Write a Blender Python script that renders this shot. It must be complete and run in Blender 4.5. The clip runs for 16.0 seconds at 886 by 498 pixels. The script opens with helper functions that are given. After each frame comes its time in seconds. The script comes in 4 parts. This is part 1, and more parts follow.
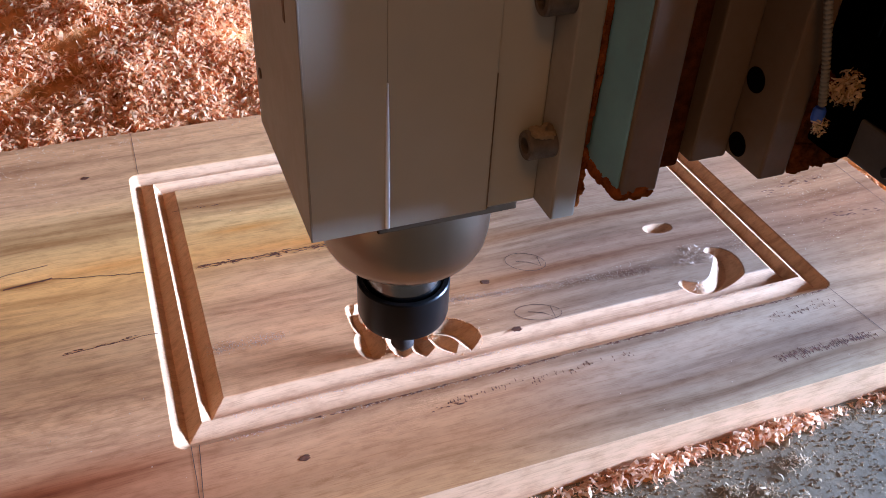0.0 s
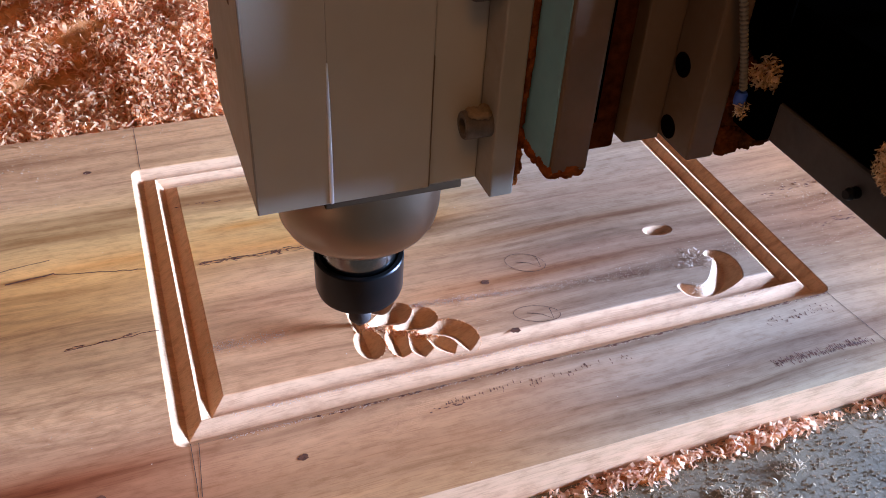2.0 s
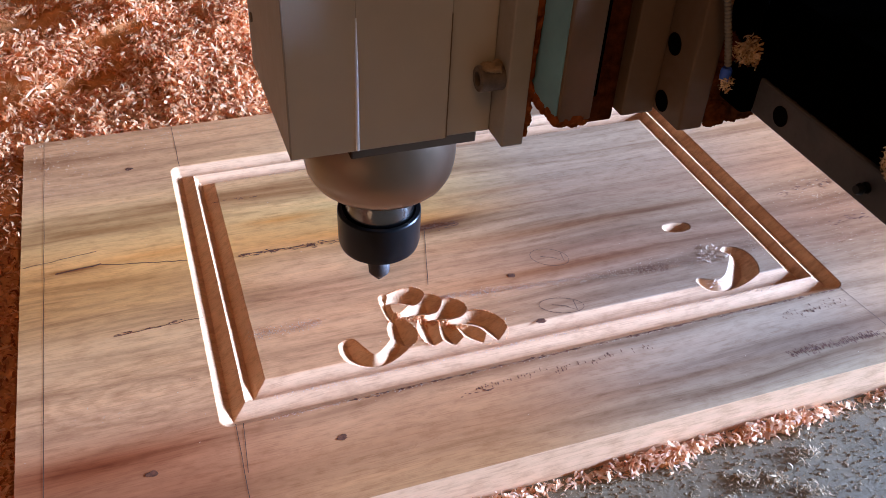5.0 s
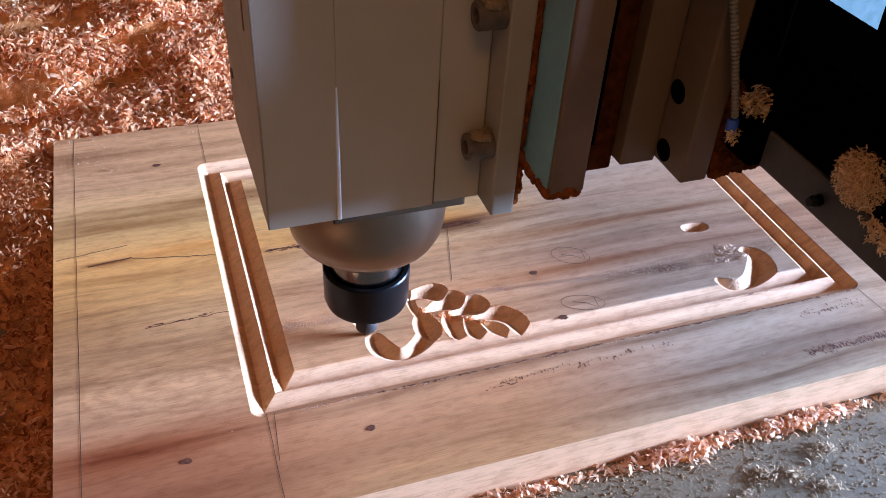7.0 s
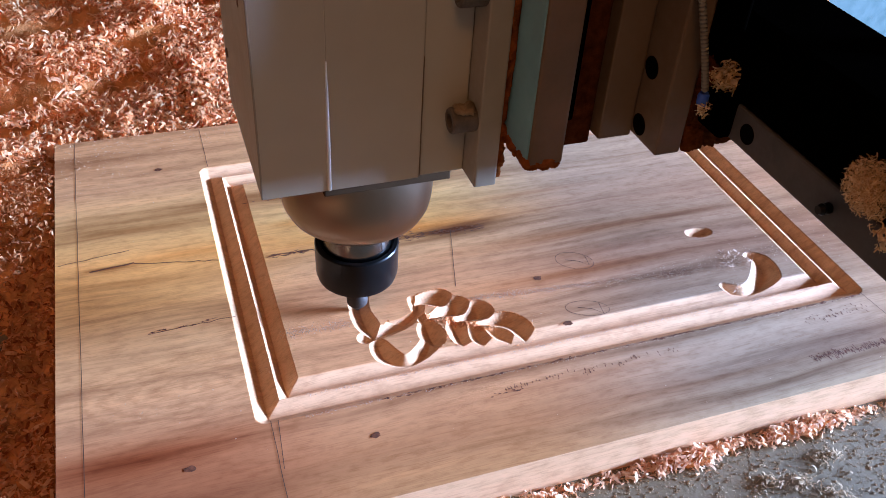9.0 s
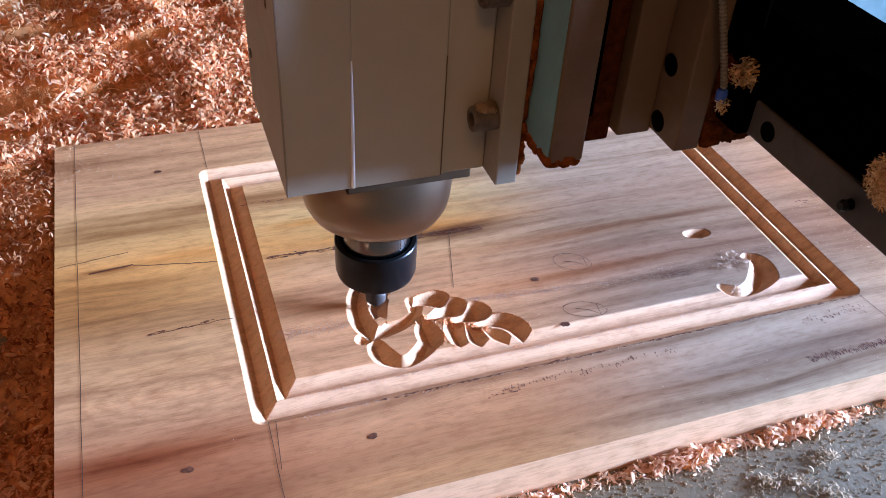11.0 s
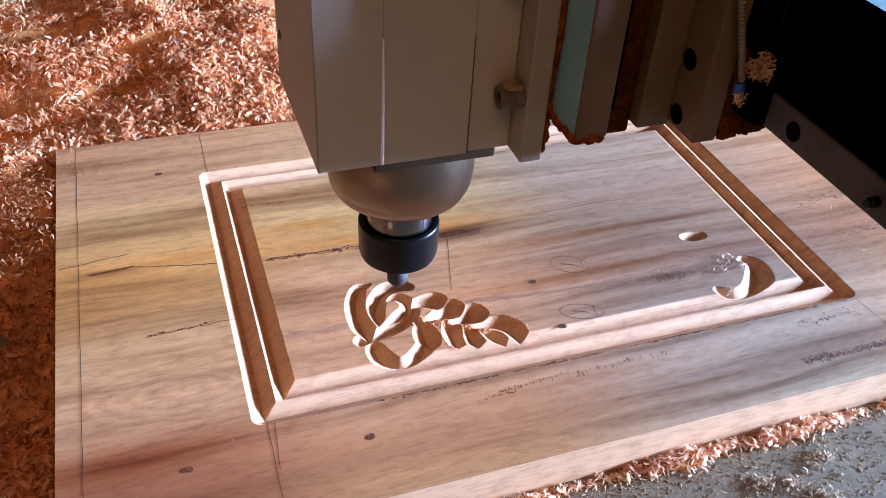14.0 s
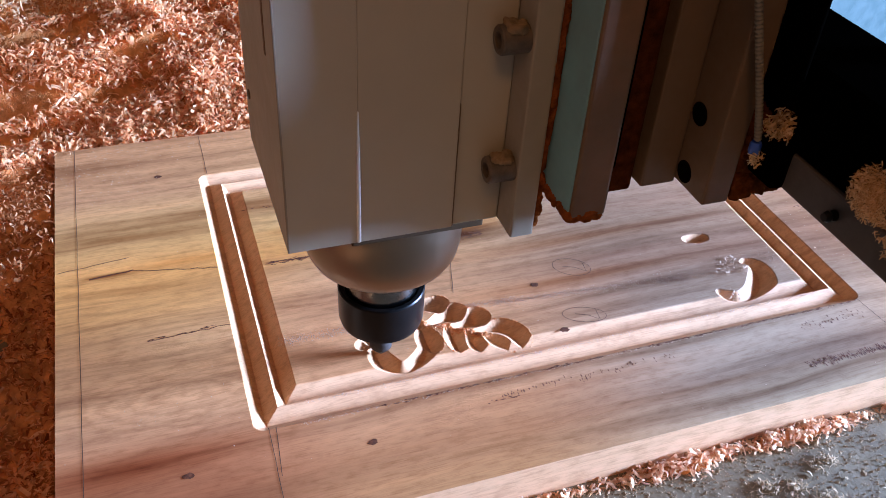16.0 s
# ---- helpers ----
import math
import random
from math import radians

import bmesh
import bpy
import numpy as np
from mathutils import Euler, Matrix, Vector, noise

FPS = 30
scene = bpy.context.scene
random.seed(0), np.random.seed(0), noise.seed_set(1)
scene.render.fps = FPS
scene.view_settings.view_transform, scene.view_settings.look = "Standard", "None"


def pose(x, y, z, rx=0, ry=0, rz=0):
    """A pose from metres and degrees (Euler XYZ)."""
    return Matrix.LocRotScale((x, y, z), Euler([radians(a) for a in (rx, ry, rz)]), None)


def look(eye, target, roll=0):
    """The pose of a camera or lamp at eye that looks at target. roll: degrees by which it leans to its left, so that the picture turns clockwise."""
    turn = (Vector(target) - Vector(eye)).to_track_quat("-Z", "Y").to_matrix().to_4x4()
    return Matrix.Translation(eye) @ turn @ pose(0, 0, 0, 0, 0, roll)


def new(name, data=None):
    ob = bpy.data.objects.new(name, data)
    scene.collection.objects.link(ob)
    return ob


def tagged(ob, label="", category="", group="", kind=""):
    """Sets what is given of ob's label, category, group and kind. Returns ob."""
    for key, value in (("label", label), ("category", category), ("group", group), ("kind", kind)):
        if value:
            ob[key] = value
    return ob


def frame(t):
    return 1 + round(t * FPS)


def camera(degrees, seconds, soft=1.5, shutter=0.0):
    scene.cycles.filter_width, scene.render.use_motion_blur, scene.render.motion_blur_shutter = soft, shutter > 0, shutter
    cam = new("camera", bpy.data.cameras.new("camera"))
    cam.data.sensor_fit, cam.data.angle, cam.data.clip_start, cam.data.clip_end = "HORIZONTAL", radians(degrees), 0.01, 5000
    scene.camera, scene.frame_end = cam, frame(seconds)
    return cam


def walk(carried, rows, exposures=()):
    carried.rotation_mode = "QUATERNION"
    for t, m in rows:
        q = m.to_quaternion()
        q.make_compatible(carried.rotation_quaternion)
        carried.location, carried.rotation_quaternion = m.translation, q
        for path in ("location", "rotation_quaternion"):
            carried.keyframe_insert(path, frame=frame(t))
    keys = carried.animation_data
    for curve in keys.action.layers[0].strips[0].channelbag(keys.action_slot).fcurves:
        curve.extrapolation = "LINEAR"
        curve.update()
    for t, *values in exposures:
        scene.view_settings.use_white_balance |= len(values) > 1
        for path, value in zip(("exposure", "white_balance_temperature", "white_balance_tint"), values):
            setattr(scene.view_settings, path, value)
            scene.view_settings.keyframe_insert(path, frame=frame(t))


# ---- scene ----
cam = camera(53.6, 16.0, soft=0.9)
PATH = [
    (0, (0.01, -0.265, 0.309), (0.606, 1.183, -0.934), 2.9),
    (0.5, (0.01, -0.265, 0.31), (0.604, 1.178, -0.941), 3.5),
    (1, (0.01, -0.263, 0.312), (0.602, 1.171, -0.95), 3.8),
    (1.5, (0.011, -0.264, 0.314), (0.6, 1.171, -0.948), 3.7),
    (2, (0.011, -0.263, 0.315), (0.6, 1.171, -0.948), 3.6),
    (2.5, (0.01, -0.265, 0.316), (0.597, 1.171, -0.946), 3.5),
    (3, (0.007, -0.268, 0.318), (0.588, 1.17, -0.945), 3.4),
    (3.5, (0.002, -0.274, 0.32), (0.576, 1.17, -0.939), 3.5),
    (4, (-0.002, -0.276, 0.321), (0.571, 1.168, -0.938), 3.5),
    (6.5, (-0.015, -0.282, 0.327), (0.549, 1.17, -0.927), 3.7),
    (7, (-0.02, -0.283, 0.327), (0.542, 1.17, -0.928), 3.8),
    (7.5, (-0.022, -0.282, 0.326), (0.544, 1.172, -0.925), 3.9),
    (8, (-0.022, -0.28, 0.328), (0.545, 1.171, -0.926), 3.9),
    (8.5, (-0.022, -0.279, 0.328), (0.546, 1.174, -0.923), 4.0),
    (9, (-0.023, -0.279, 0.327), (0.547, 1.174, -0.924), 4.0),
    (11.5, (-0.02, -0.282, 0.329), (0.542, 1.175, -0.921), 3.7),
    (12, (-0.021, -0.283, 0.33), (0.541, 1.174, -0.92), 3.7),
    (12.5, (-0.021, -0.283, 0.331), (0.542, 1.173, -0.919), 3.7),
    (13, (-0.022, -0.284, 0.331), (0.541, 1.173, -0.918), 3.8),
    (13.5, (-0.021, -0.284, 0.331), (0.539, 1.176, -0.916), 3.8),
    (14, (-0.02, -0.284, 0.331), (0.542, 1.175, -0.915), 3.8),
    (14.5, (-0.019, -0.284, 0.332), (0.542, 1.175, -0.916), 3.8),
    (15, (-0.021, -0.282, 0.332), (0.545, 1.175, -0.916), 3.8),
    (15.5, (-0.021, -0.281, 0.332), (0.547, 1.175, -0.916), 3.9),
    (16, (-0.021, -0.28, 0.331), (0.546, 1.177, -0.917), 3.8),
]
walk(cam, [(t, look(eye, target, roll)) for t, eye, target, roll in PATH],
     exposures=[(0, -0.12), (2, -0.12), (4, -0.14), (6.5, -0.06), (9, 0.0), (16, 0.0)])

# ---- light ----
world = bpy.data.worlds.new("workshop_sky")
scene.world = world
world.use_nodes = True
wn = world.node_tree.nodes
sky = wn.new("ShaderNodeTexSky")
sky.sky_type, sky.sun_disc = "NISHITA", False
sky.sun_elevation, sky.sun_rotation = radians(20), radians(115)
world.node_tree.links.new(sky.outputs[0], wn["Background"].inputs[0])
wn["Background"].inputs[1].default_value = 0.05


def area_light(name, centre, target, width, height, watts, colour):
    """A rectangular area lamp: the sky light in the window opening, and the added warm fill."""
    lamp = bpy.data.lights.new(name, "AREA")
    lamp.shape, lamp.size, lamp.size_y = "RECTANGLE", width, height
    lamp.energy, lamp.color = watts, colour
    ob = new(name, lamp)
    ob.matrix_world = look(centre, target)
    return ob


area_light("daylight_east", (2.92, -0.55, 0.42), (0.1, 0.0, 0.0), 1.1, 0.50, 600, (0.66, 0.99, 1.76))
# unseen warm fill, added to lift and tint what the daylight misses
area_light("warm_fill", (-0.45, -1.25, 2.17), (0.0, 0.1, 0.0), 0.9, 0.8, 10.0, (1.76, 0.83, 0.28))

# ---- materials ----


def material(name):
    m = bpy.data.materials.new(name)
    m.use_nodes = True
    return m, m.node_tree.nodes, m.node_tree.links, m.node_tree.nodes["Principled BSDF"]


def ramp(nodes, stops):
    r = nodes.new("ShaderNodeValToRGB")
    el = r.color_ramp.elements
    while len(el) < len(stops):
        el.new(0.5)
    for e, (p, c) in zip(el, stops):
        e.position, e.color = p, (*c, 1)
    return r


def noise_tex(nodes, links, vec, scale, detail=4, rough=0.55):
    n = nodes.new("ShaderNodeTexNoise")
    n.inputs["Scale"].default_value, n.inputs["Detail"].default_value, n.inputs["Roughness"].default_value = scale, detail, rough
    if vec is not None:
        links.new(vec, n.inputs["Vector"])
    return n


def scaled(nodes, links, vec, s, turn=0.0):
    m = nodes.new("ShaderNodeMapping")
    m.inputs["Scale"].default_value = s
    m.inputs["Rotation"].default_value = (0, 0, radians(turn))
    links.new(vec, m.inputs["Vector"])
    return m.outputs[0]


def mixed(nodes, links, kind, fac, a, b):
    m = nodes.new("ShaderNodeMix")
    m.data_type, m.blend_type = "RGBA", kind
    for sock, v in ((m.inputs[0], fac), (m.inputs[6], a), (m.inputs[7], b)):
        if hasattr(v, "links"):
            links.new(v, sock)
        elif isinstance(v, float):
            sock.default_value = v
        else:
            sock.default_value = (*v, 1)
    return m.outputs[2]


def bumped(nodes, links, shader, height, strength, distance):
    b = nodes.new("ShaderNodeBump")
    b.inputs["Strength"].default_value, b.inputs["Distance"].default_value = strength, distance
    links.new(height, b.inputs["Height"])
    links.new(b.outputs[0], shader.inputs["Normal"])


def wood_material():
    """Planed hardwood: pinkish tan with yellow and brown streaks along x."""
    m, n, l, p = material("hardwood")
    at = n.new("ShaderNodeAttribute")
    at.attribute_name = "rest"
    v = at.outputs["Vector"]
    warp = noise_tex(n, l, scaled(n, l, v, (5, 14, 14)), 1.0, 2)
    add = n.new("ShaderNodeVectorMath")
    add.operation = "MULTIPLY_ADD"
    l.new(warp.outputs["Color"], add.inputs[0])
    add.inputs[1].default_value = (0.0, 0.016, 0.01)
    l.new(v, add.inputs[2])
    w = add.outputs[0]
    broad = noise_tex(n, l, scaled(n, l, w, (2.6, 46, 20), 3), 1.0, 3, 0.6)
    streak = noise_tex(n, l, scaled(n, l, w, (6, 170, 120), 3), 1.0, 4, 0.62)
    fine = noise_tex(n, l, scaled(n, l, w, (60, 1500, 900), 2), 1.0, 2, 0.6)
    sep = n.new("ShaderNodeSeparateXYZ")
    l.new(v, sep.inputs[0])
    wsep = n.new("ShaderNodeSeparateXYZ")
    l.new(w, wsep.inputs[0])
    # the boards glued up across y differ in tone; along x they turn from yellow to pinkish grey, with the light's
    # warm-to-cool shift put into the colour
    across = n.new("ShaderNodeMapRange")
    across.inputs[1].default_value, across.inputs[2].default_value = -0.050, 0.281
    l.new(wsep.outputs[1], across.inputs[0])

    def band(stops):
        r = ramp(n, [(p, tuple((q / 255) ** 2.2 for q in c)) for p, c in stops])
        l.new(across.outputs[0], r.inputs[0])
        return r.outputs[0]
    low = band([(0.0, (140, 100, 74)), (0.09, (146, 102, 76)), (0.17, (168, 122, 92)), (0.23, (193, 160, 127)), (0.38, (197, 166, 125)), (0.47, (195, 158, 106)),
                (0.56, (207, 164, 104)), (0.68, (198, 170, 120)), (0.82, (192, 160, 124)), (1.0, (190, 155, 118))])
    mid = band([(0.0, (170, 136, 100)), (0.08, (166, 128, 96)), (0.16, (184, 148, 116)), (0.34, (198, 158, 122)), (0.42, (190, 150, 116)), (0.50, (198, 161, 122)),
                (0.56, (194, 150, 94)), (0.64, (205, 175, 122)), (0.80, (199, 168, 130)), (1.0, (192, 156, 118))])
    high = band([(0.0, (186, 166, 138)), (0.07, (154, 133, 114)), (0.15, (182, 162, 140)), (0.26, (166, 143, 122)), (0.36, (160, 128, 106)), (0.47, (176, 146, 120)),
                 (0.54, (169, 135, 110)), (0.66, (188, 160, 134)), (0.84, (184, 158, 130)), (1.0, (178, 152, 122))])

    def span(a, b):
        m = n.new("ShaderNodeMapRange")
        m.interpolation_type = "SMOOTHSTEP"
        m.inputs[1].default_value, m.inputs[2].default_value = a, b
        l.new(sep.outputs[0], m.inputs[0])
        return m.outputs[0]
    c = mixed(n, l, "MULTIPLY", 1.0, mixed(n, l, "MIX", span(-0.03, 0.06), low, mid), (1.25, 1.10, 0.95))
    c = mixed(n, l, "MIX", span(0.11, 0.24), c, mixed(n, l, "MULTIPLY", 1.0, high, (0.94, 0.96, 0.96)))
    c = mixed(n, l, "MULTIPLY", span(0.31, 0.42), c, (1.26, 1.06, 0.84))
    c = mixed(n, l, "MULTIPLY", 1.0, c, (1.03, 0.95, 0.92))

    def value(op, a, b):
        m = n.new("ShaderNodeMath")
        m.operation = op
        for sock, q in ((m.inputs[0], a), (m.inputs[1], b)):
            if isinstance(q, float):
                sock.default_value = q
            else:
                l.new(q, sock)
        return m.outputs[0]

    def away(cx, cy, rx, ry):
        """Distance from a point of the board, in units of an ellipse's half axes."""
        dx = value("DIVIDE", value("SUBTRACT", sep.outputs[0], cx), rx)
        dy = value("DIVIDE", value("SUBTRACT", sep.outputs[1], cy - 0.008), ry)
        return value("SQRT", value("ADD", value("MULTIPLY", dx, dx), value("MULTIPLY", dy, dy)), 0.0)

    # arched grain of a knot close under the face
    rings = away(-0.028, 0.040, 0.056, 0.022)
    ripple = noise_tex(n, l, scaled(n, l, v, (45, 150, 60), 8), 1.0, 4, 0.7)
    arch = value("SINE", value("ADD", value("MULTIPLY", rings, 30.0), value("MULTIPLY", ripple.outputs["Fac"], 17.0)), 0.0)
    lines = ramp(n, [(0.0, (0.78, 0.67, 0.57)), (0.5, (1.0, 0.98, 0.96)), (1.0, (1.10, 1.08, 1.05))])
    l.new(value("ADD", value("MULTIPLY", arch, 0.5), 0.5), lines.inputs[0])
    inside = ramp(n, [(0.70, (0.42, 0.42, 0.42)), (1.12, (0, 0, 0))])
    l.new(value("MULTIPLY", rings, 0.8), inside.inputs[0])
    c = mixed(n, l, "MULTIPLY", inside.outputs[0], c, lines.outputs[0])
    # mineral stains and golden streaks
    for cx, cy, rx, ry, tint in ((0.140, 0.1242, 0.034, 0.0070, (0.22, 0.14, 0.13)), (0.115, 0.1320, 0.055, 0.006, (0.98, 0.78, 0.58)), (-0.062, 0.1410, 0.014, 0.0018, (0.40, 0.26, 0.20)),
                                 (-0.02, 0.1440, 0.05, 0.006, (0.90, 0.77, 0.63)), (0.055, 0.1560, 0.030, 0.004, (0.90, 0.70, 0.48)), (-0.065, 0.000, 0.035, 0.012, (0.74, 0.60, 0.52)),
                                 (0.23, 0.083, 0.06, 0.004, (0.80, 0.70, 0.66)), (0.28, 0.104, 0.05, 0.003, (0.78, 0.68, 0.64)), (0.20, 0.150, 0.05, 0.003, (0.82, 0.72, 0.66)),
                                 (0.17, -0.008, 0.08, 0.004, (0.80, 0.72, 0.68)), (0.33, -0.020, 0.06, 0.005, (0.78, 0.72, 0.70)), (0.39, 0.045, 0.05, 0.004, (0.80, 0.73, 0.70)),
                                 (0.20, 0.0685, 0.10, 0.0065, (0.74, 0.55, 0.43)), (0.22, 0.103, 0.08, 0.006, (0.82, 0.66, 0.55)), (0.235, -0.029, 0.09, 0.003, (0.70, 0.61, 0.54)), (-0.045, 0.002, 0.05, 0.007, (0.74, 0.58, 0.50))):
        soft = ramp(n, [(0.15, (1, 1, 1)), (0.55, (0.35, 0.35, 0.35)), (1.0, (0, 0, 0))])
        l.new(value("MULTIPLY", value("ADD", away(cx, cy, rx, ry), value("MULTIPLY", value("SUBTRACT", streak.outputs["Fac"], 0.5), 1.2)), 0.6), soft.inputs[0])
        c = mixed(n, l, "MULTIPLY", soft.outputs[0], c, tint)
    tone = ramp(n, [(0.30, (0.50, 0.39, 0.33)), (0.46, (0.95, 0.93, 0.91)), (0.70, (1.16, 1.14, 1.12))])
    l.new(broad.outputs["Fac"], tone.inputs[0])
    c = mixed(n, l, "MULTIPLY", 1.0, c, tone.outputs[0])
    dark = ramp(n, [(0.28, (0.50, 0.37, 0.30)), (0.43, (0.95, 0.93, 0.92)), (0.7, (1.08, 1.06, 1.03))])
    l.new(streak.outputs["Fac"], dark.inputs[0])
    c = mixed(n, l, "MULTIPLY", 0.55, c, dark.outputs[0])
    # freshly cut wood below the planed face is paler
    fresh = n.new("ShaderNodeMapRange")
    fresh.inputs[1].default_value, fresh.inputs[2].default_value = -0.0001, -0.0005
    l.new(sep.outputs[2], fresh.inputs[0])
    lift = mixed(n, l, "MIX", 0.84, c, (0.76, 0.44, 0.25))
    c = mixed(n, l, "MIX", fresh.outputs[0], c, lift)
    # darker and paler bands of the greyer half
    bands = noise_tex(n, l, scaled(n, l, w, (1.6, 82, 40), 3), 1.0, 3, 0.6)
    stripe = ramp(n, [(0.33, (0.72, 0.64, 0.58)), (0.47, (0.98, 0.97, 0.96)), (0.66, (1.10, 1.10, 1.10))])
    l.new(bands.outputs["Fac"], stripe.inputs[0])
    c = mixed(n, l, "MULTIPLY", span(0.06, 0.22), c, stripe.outputs[0])
    fibre = noise_tex(n, l, scaled(n, l, w, (22, 620, 400), 3), 1.0, 3, 0.7)
    hair = ramp(n, [(0.30, (0.68, 0.58, 0.52)), (0.46, (1, 1, 1)), (0.70, (1.07, 1.07, 1.06))])
    l.new(fibre.outputs["Fac"], hair.inputs[0])
    c = mixed(n, l, "MULTIPLY", 0.18, c, hair.outputs[0])
    mottle = noise_tex(n, l, scaled(n, l, w, (90, 260, 200), 3), 1.0, 4, 0.65)
    patch = ramp(n, [(0.32, (0.80, 0.74, 0.70)), (0.50, (1, 1, 1)), (0.68, (1.10, 1.10, 1.10))])
    l.new(mottle.outputs["Fac"], patch.inputs[0])
    c = mixed(n, l, "MULTIPLY", 0.8, c, patch.outputs[0])
    pores = ramp(n, [(0.33, (0.72, 0.62, 0.55)), (0.48, (1, 1, 1))])
    l.new(fine.outputs["Fac"], pores.inputs[0])
    c = mixed(n, l, "MULTIPLY", 0.45, c, pores.outputs[0])
    l.new(c, p.inputs["Base Color"])
    p.inputs["Roughness"].default_value = 0.55
    p.inputs["Specular IOR Level"].default_value = 0.15
    fuzz = noise_tex(n, l, scaled(n, l, v, (500, 1100, 900), 3), 1.0, 3, 0.7)
    raised = noise_tex(n, l, scaled(n, l, w, (14, 90, 60), 3), 1.0, 3, 0.6)
    where = ramp(n, [(0.50, (0.08, 0.08, 0.08)), (0.68, (1, 1, 1))])
    l.new(raised.outputs["Fac"], where.inputs[0])
    bumped(n, l, p, value("ADD", value("MULTIPLY", fibre.outputs["Fac"], 0.35), value("MULTIPLY", fuzz.outputs["Fac"], where.outputs[0])), 0.5, 0.0006)
    return m


def plain_material(name, colour, rough, metal=0.0, vary=0.15, scale=60, bump=0.1, dirt=None, dirt_amount=0.5, gloss_vary=0.2):
    m, n, l, p = material(name)
    tc = n.new("ShaderNodeTexCoord")
    a = noise_tex(n, l, tc.outputs["Object"], scale, 5)
    b = noise_tex(n, l, tc.outputs["Object"], scale * 9, 3)
    lo = tuple(x * (1 - vary) for x in colour)
    hi = tuple(min(1, x * (1 + vary)) for x in colour)
    r = ramp(n, [(0.3, lo), (0.7, hi)])
    l.new(a.outputs["Fac"], r.inputs[0])
    c = r.outputs[0]
    if dirt:
        d = ramp(n, [(0.5, (0, 0, 0)), (0.72, (1, 1, 1))])
        l.new(noise_tex(n, l, tc.outputs["Object"], scale * 0.6, 6, 0.65).outputs["Fac"], d.inputs[0])
        f = n.new("ShaderNodeMath")
        f.operation = "MULTIPLY"
        f.inputs[1].default_value = dirt_amount
        l.new(d.outputs[0], f.inputs[0])
        c = mixed(n, l, "MIX", f.outputs[0], c, dirt)
    l.new(c, p.inputs["Base Color"])
    rr = ramp(n, [(0.3, (rough * (1 - gloss_vary),) * 3), (0.7, (min(1, rough * (1 + gloss_vary)),) * 3)])
    l.new(b.outputs["Fac"], rr.inputs[0])
    l.new(rr.outputs[0], p.inputs["Roughness"])
    p.inputs["Metallic"].default_value = metal
    if bump:
        bumped(n, l, p, b.outputs["Fac"], bump, 0.001)
    return m


def chip_material(name, stops):
    """Wood shavings: each curl has a tone of its own."""
    m, n, l, p = material(name)
    g = n.new("ShaderNodeNewGeometry")
    r = ramp(n, stops)
    l.new(g.outputs["Random Per Island"], r.inputs[0])
    l.new(r.outputs[0], p.inputs["Base Color"])
    p.inputs["Roughness"].default_value = 0.9
    p.inputs["Specular IOR Level"].default_value = 0.06
    # thin curls let some light through
    thin = n.new("ShaderNodeBsdfTranslucent")
    both = n.new("ShaderNodeMixShader")
    both.inputs[0].default_value = 0.58
    l.new(r.outputs[0], thin.inputs["Color"])
    l.new(p.outputs[0], both.inputs[1])
    l.new(thin.outputs[0], both.inputs[2])
    l.new(both.outputs[0], n["Material Output"].inputs["Surface"])
    return m


WOOD = wood_material()
CHIPS = chip_material("wood_shavings", [(0.0, (0.66, 0.25, 0.09)), (0.25, (0.88, 0.47, 0.23)), (0.7, (0.92, 0.56, 0.30)), (1.0, (0.94, 0.66, 0.40))])
# redder and darker than CHIPS, for the strip beside the board
REDDISH_CHIPS = chip_material("reddish_shavings", [(0.0, (0.30, 0.09, 0.028)), (0.5, (0.60, 0.25, 0.10)), (1.0, (0.86, 0.50, 0.26))])
PALE_CHIPS = chip_material("pale_shavings", [(0.0, (0.62, 0.38, 0.18)), (0.5, (0.84, 0.60, 0.34)), (1.0, (0.93, 0.75, 0.50))])
SLIVERS = chip_material("tan_slivers", [(0.0, (0.40, 0.24, 0.13)), (1.0, (0.72, 0.52, 0.34))])
BOARD_DUST = chip_material("board_dust", [(0.0, (0.55, 0.39, 0.28)), (1.0, (0.76, 0.59, 0.46))])
DUST = chip_material("sawdust_crumbs", [(0.0, (0.36, 0.24, 0.14)), (1.0, (0.58, 0.43, 0.29))])
FRONT_CHIPS = chip_material("pinkish_shavings", [(0.0, (0.55, 0.24, 0.11)), (0.3, (0.82, 0.48, 0.29)), (1.0, (0.90, 0.66, 0.47))])
FAR_CHIPS = chip_material("dusty_shavings", [(0.0, (0.66, 0.40, 0.19)), (0.4, (0.90, 0.63, 0.36)), (1.0, (0.94, 0.72, 0.46))])
HEAP = plain_material("sawdust_bed", (0.60, 0.26, 0.10), 0.95, vary=0.45, scale=70, bump=0.9)
GREY = plain_material("grey_paint", (0.41, 0.37, 0.29), 0.65, vary=0.06, scale=14, bump=0.03)
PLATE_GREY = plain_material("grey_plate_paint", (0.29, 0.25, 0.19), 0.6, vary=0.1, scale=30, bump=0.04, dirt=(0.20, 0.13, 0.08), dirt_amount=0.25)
# dusty plates and bar: the shade they lie in is put into these greys
GREY_SHADED = plain_material("grey_paint_dusty_shaded", (0.135, 0.085, 0.048), 0.6, vary=0.1, scale=25, bump=0.06, dirt=(0.30, 0.13, 0.06), dirt_amount=0.35)
BAR_GREY = plain_material("shaded_bar_grey", (0.060, 0.052, 0.045), 0.6, vary=0.12, scale=40, bump=0.05, dirt=(0.16, 0.11, 0.08), dirt_amount=0.3)
TEAL = plain_material("teal_enamel", (0.17, 0.33, 0.34), 0.4, vary=0.12, scale=25, bump=0.05, dirt=(0.16, 0.15, 0.13), dirt_amount=0.4)
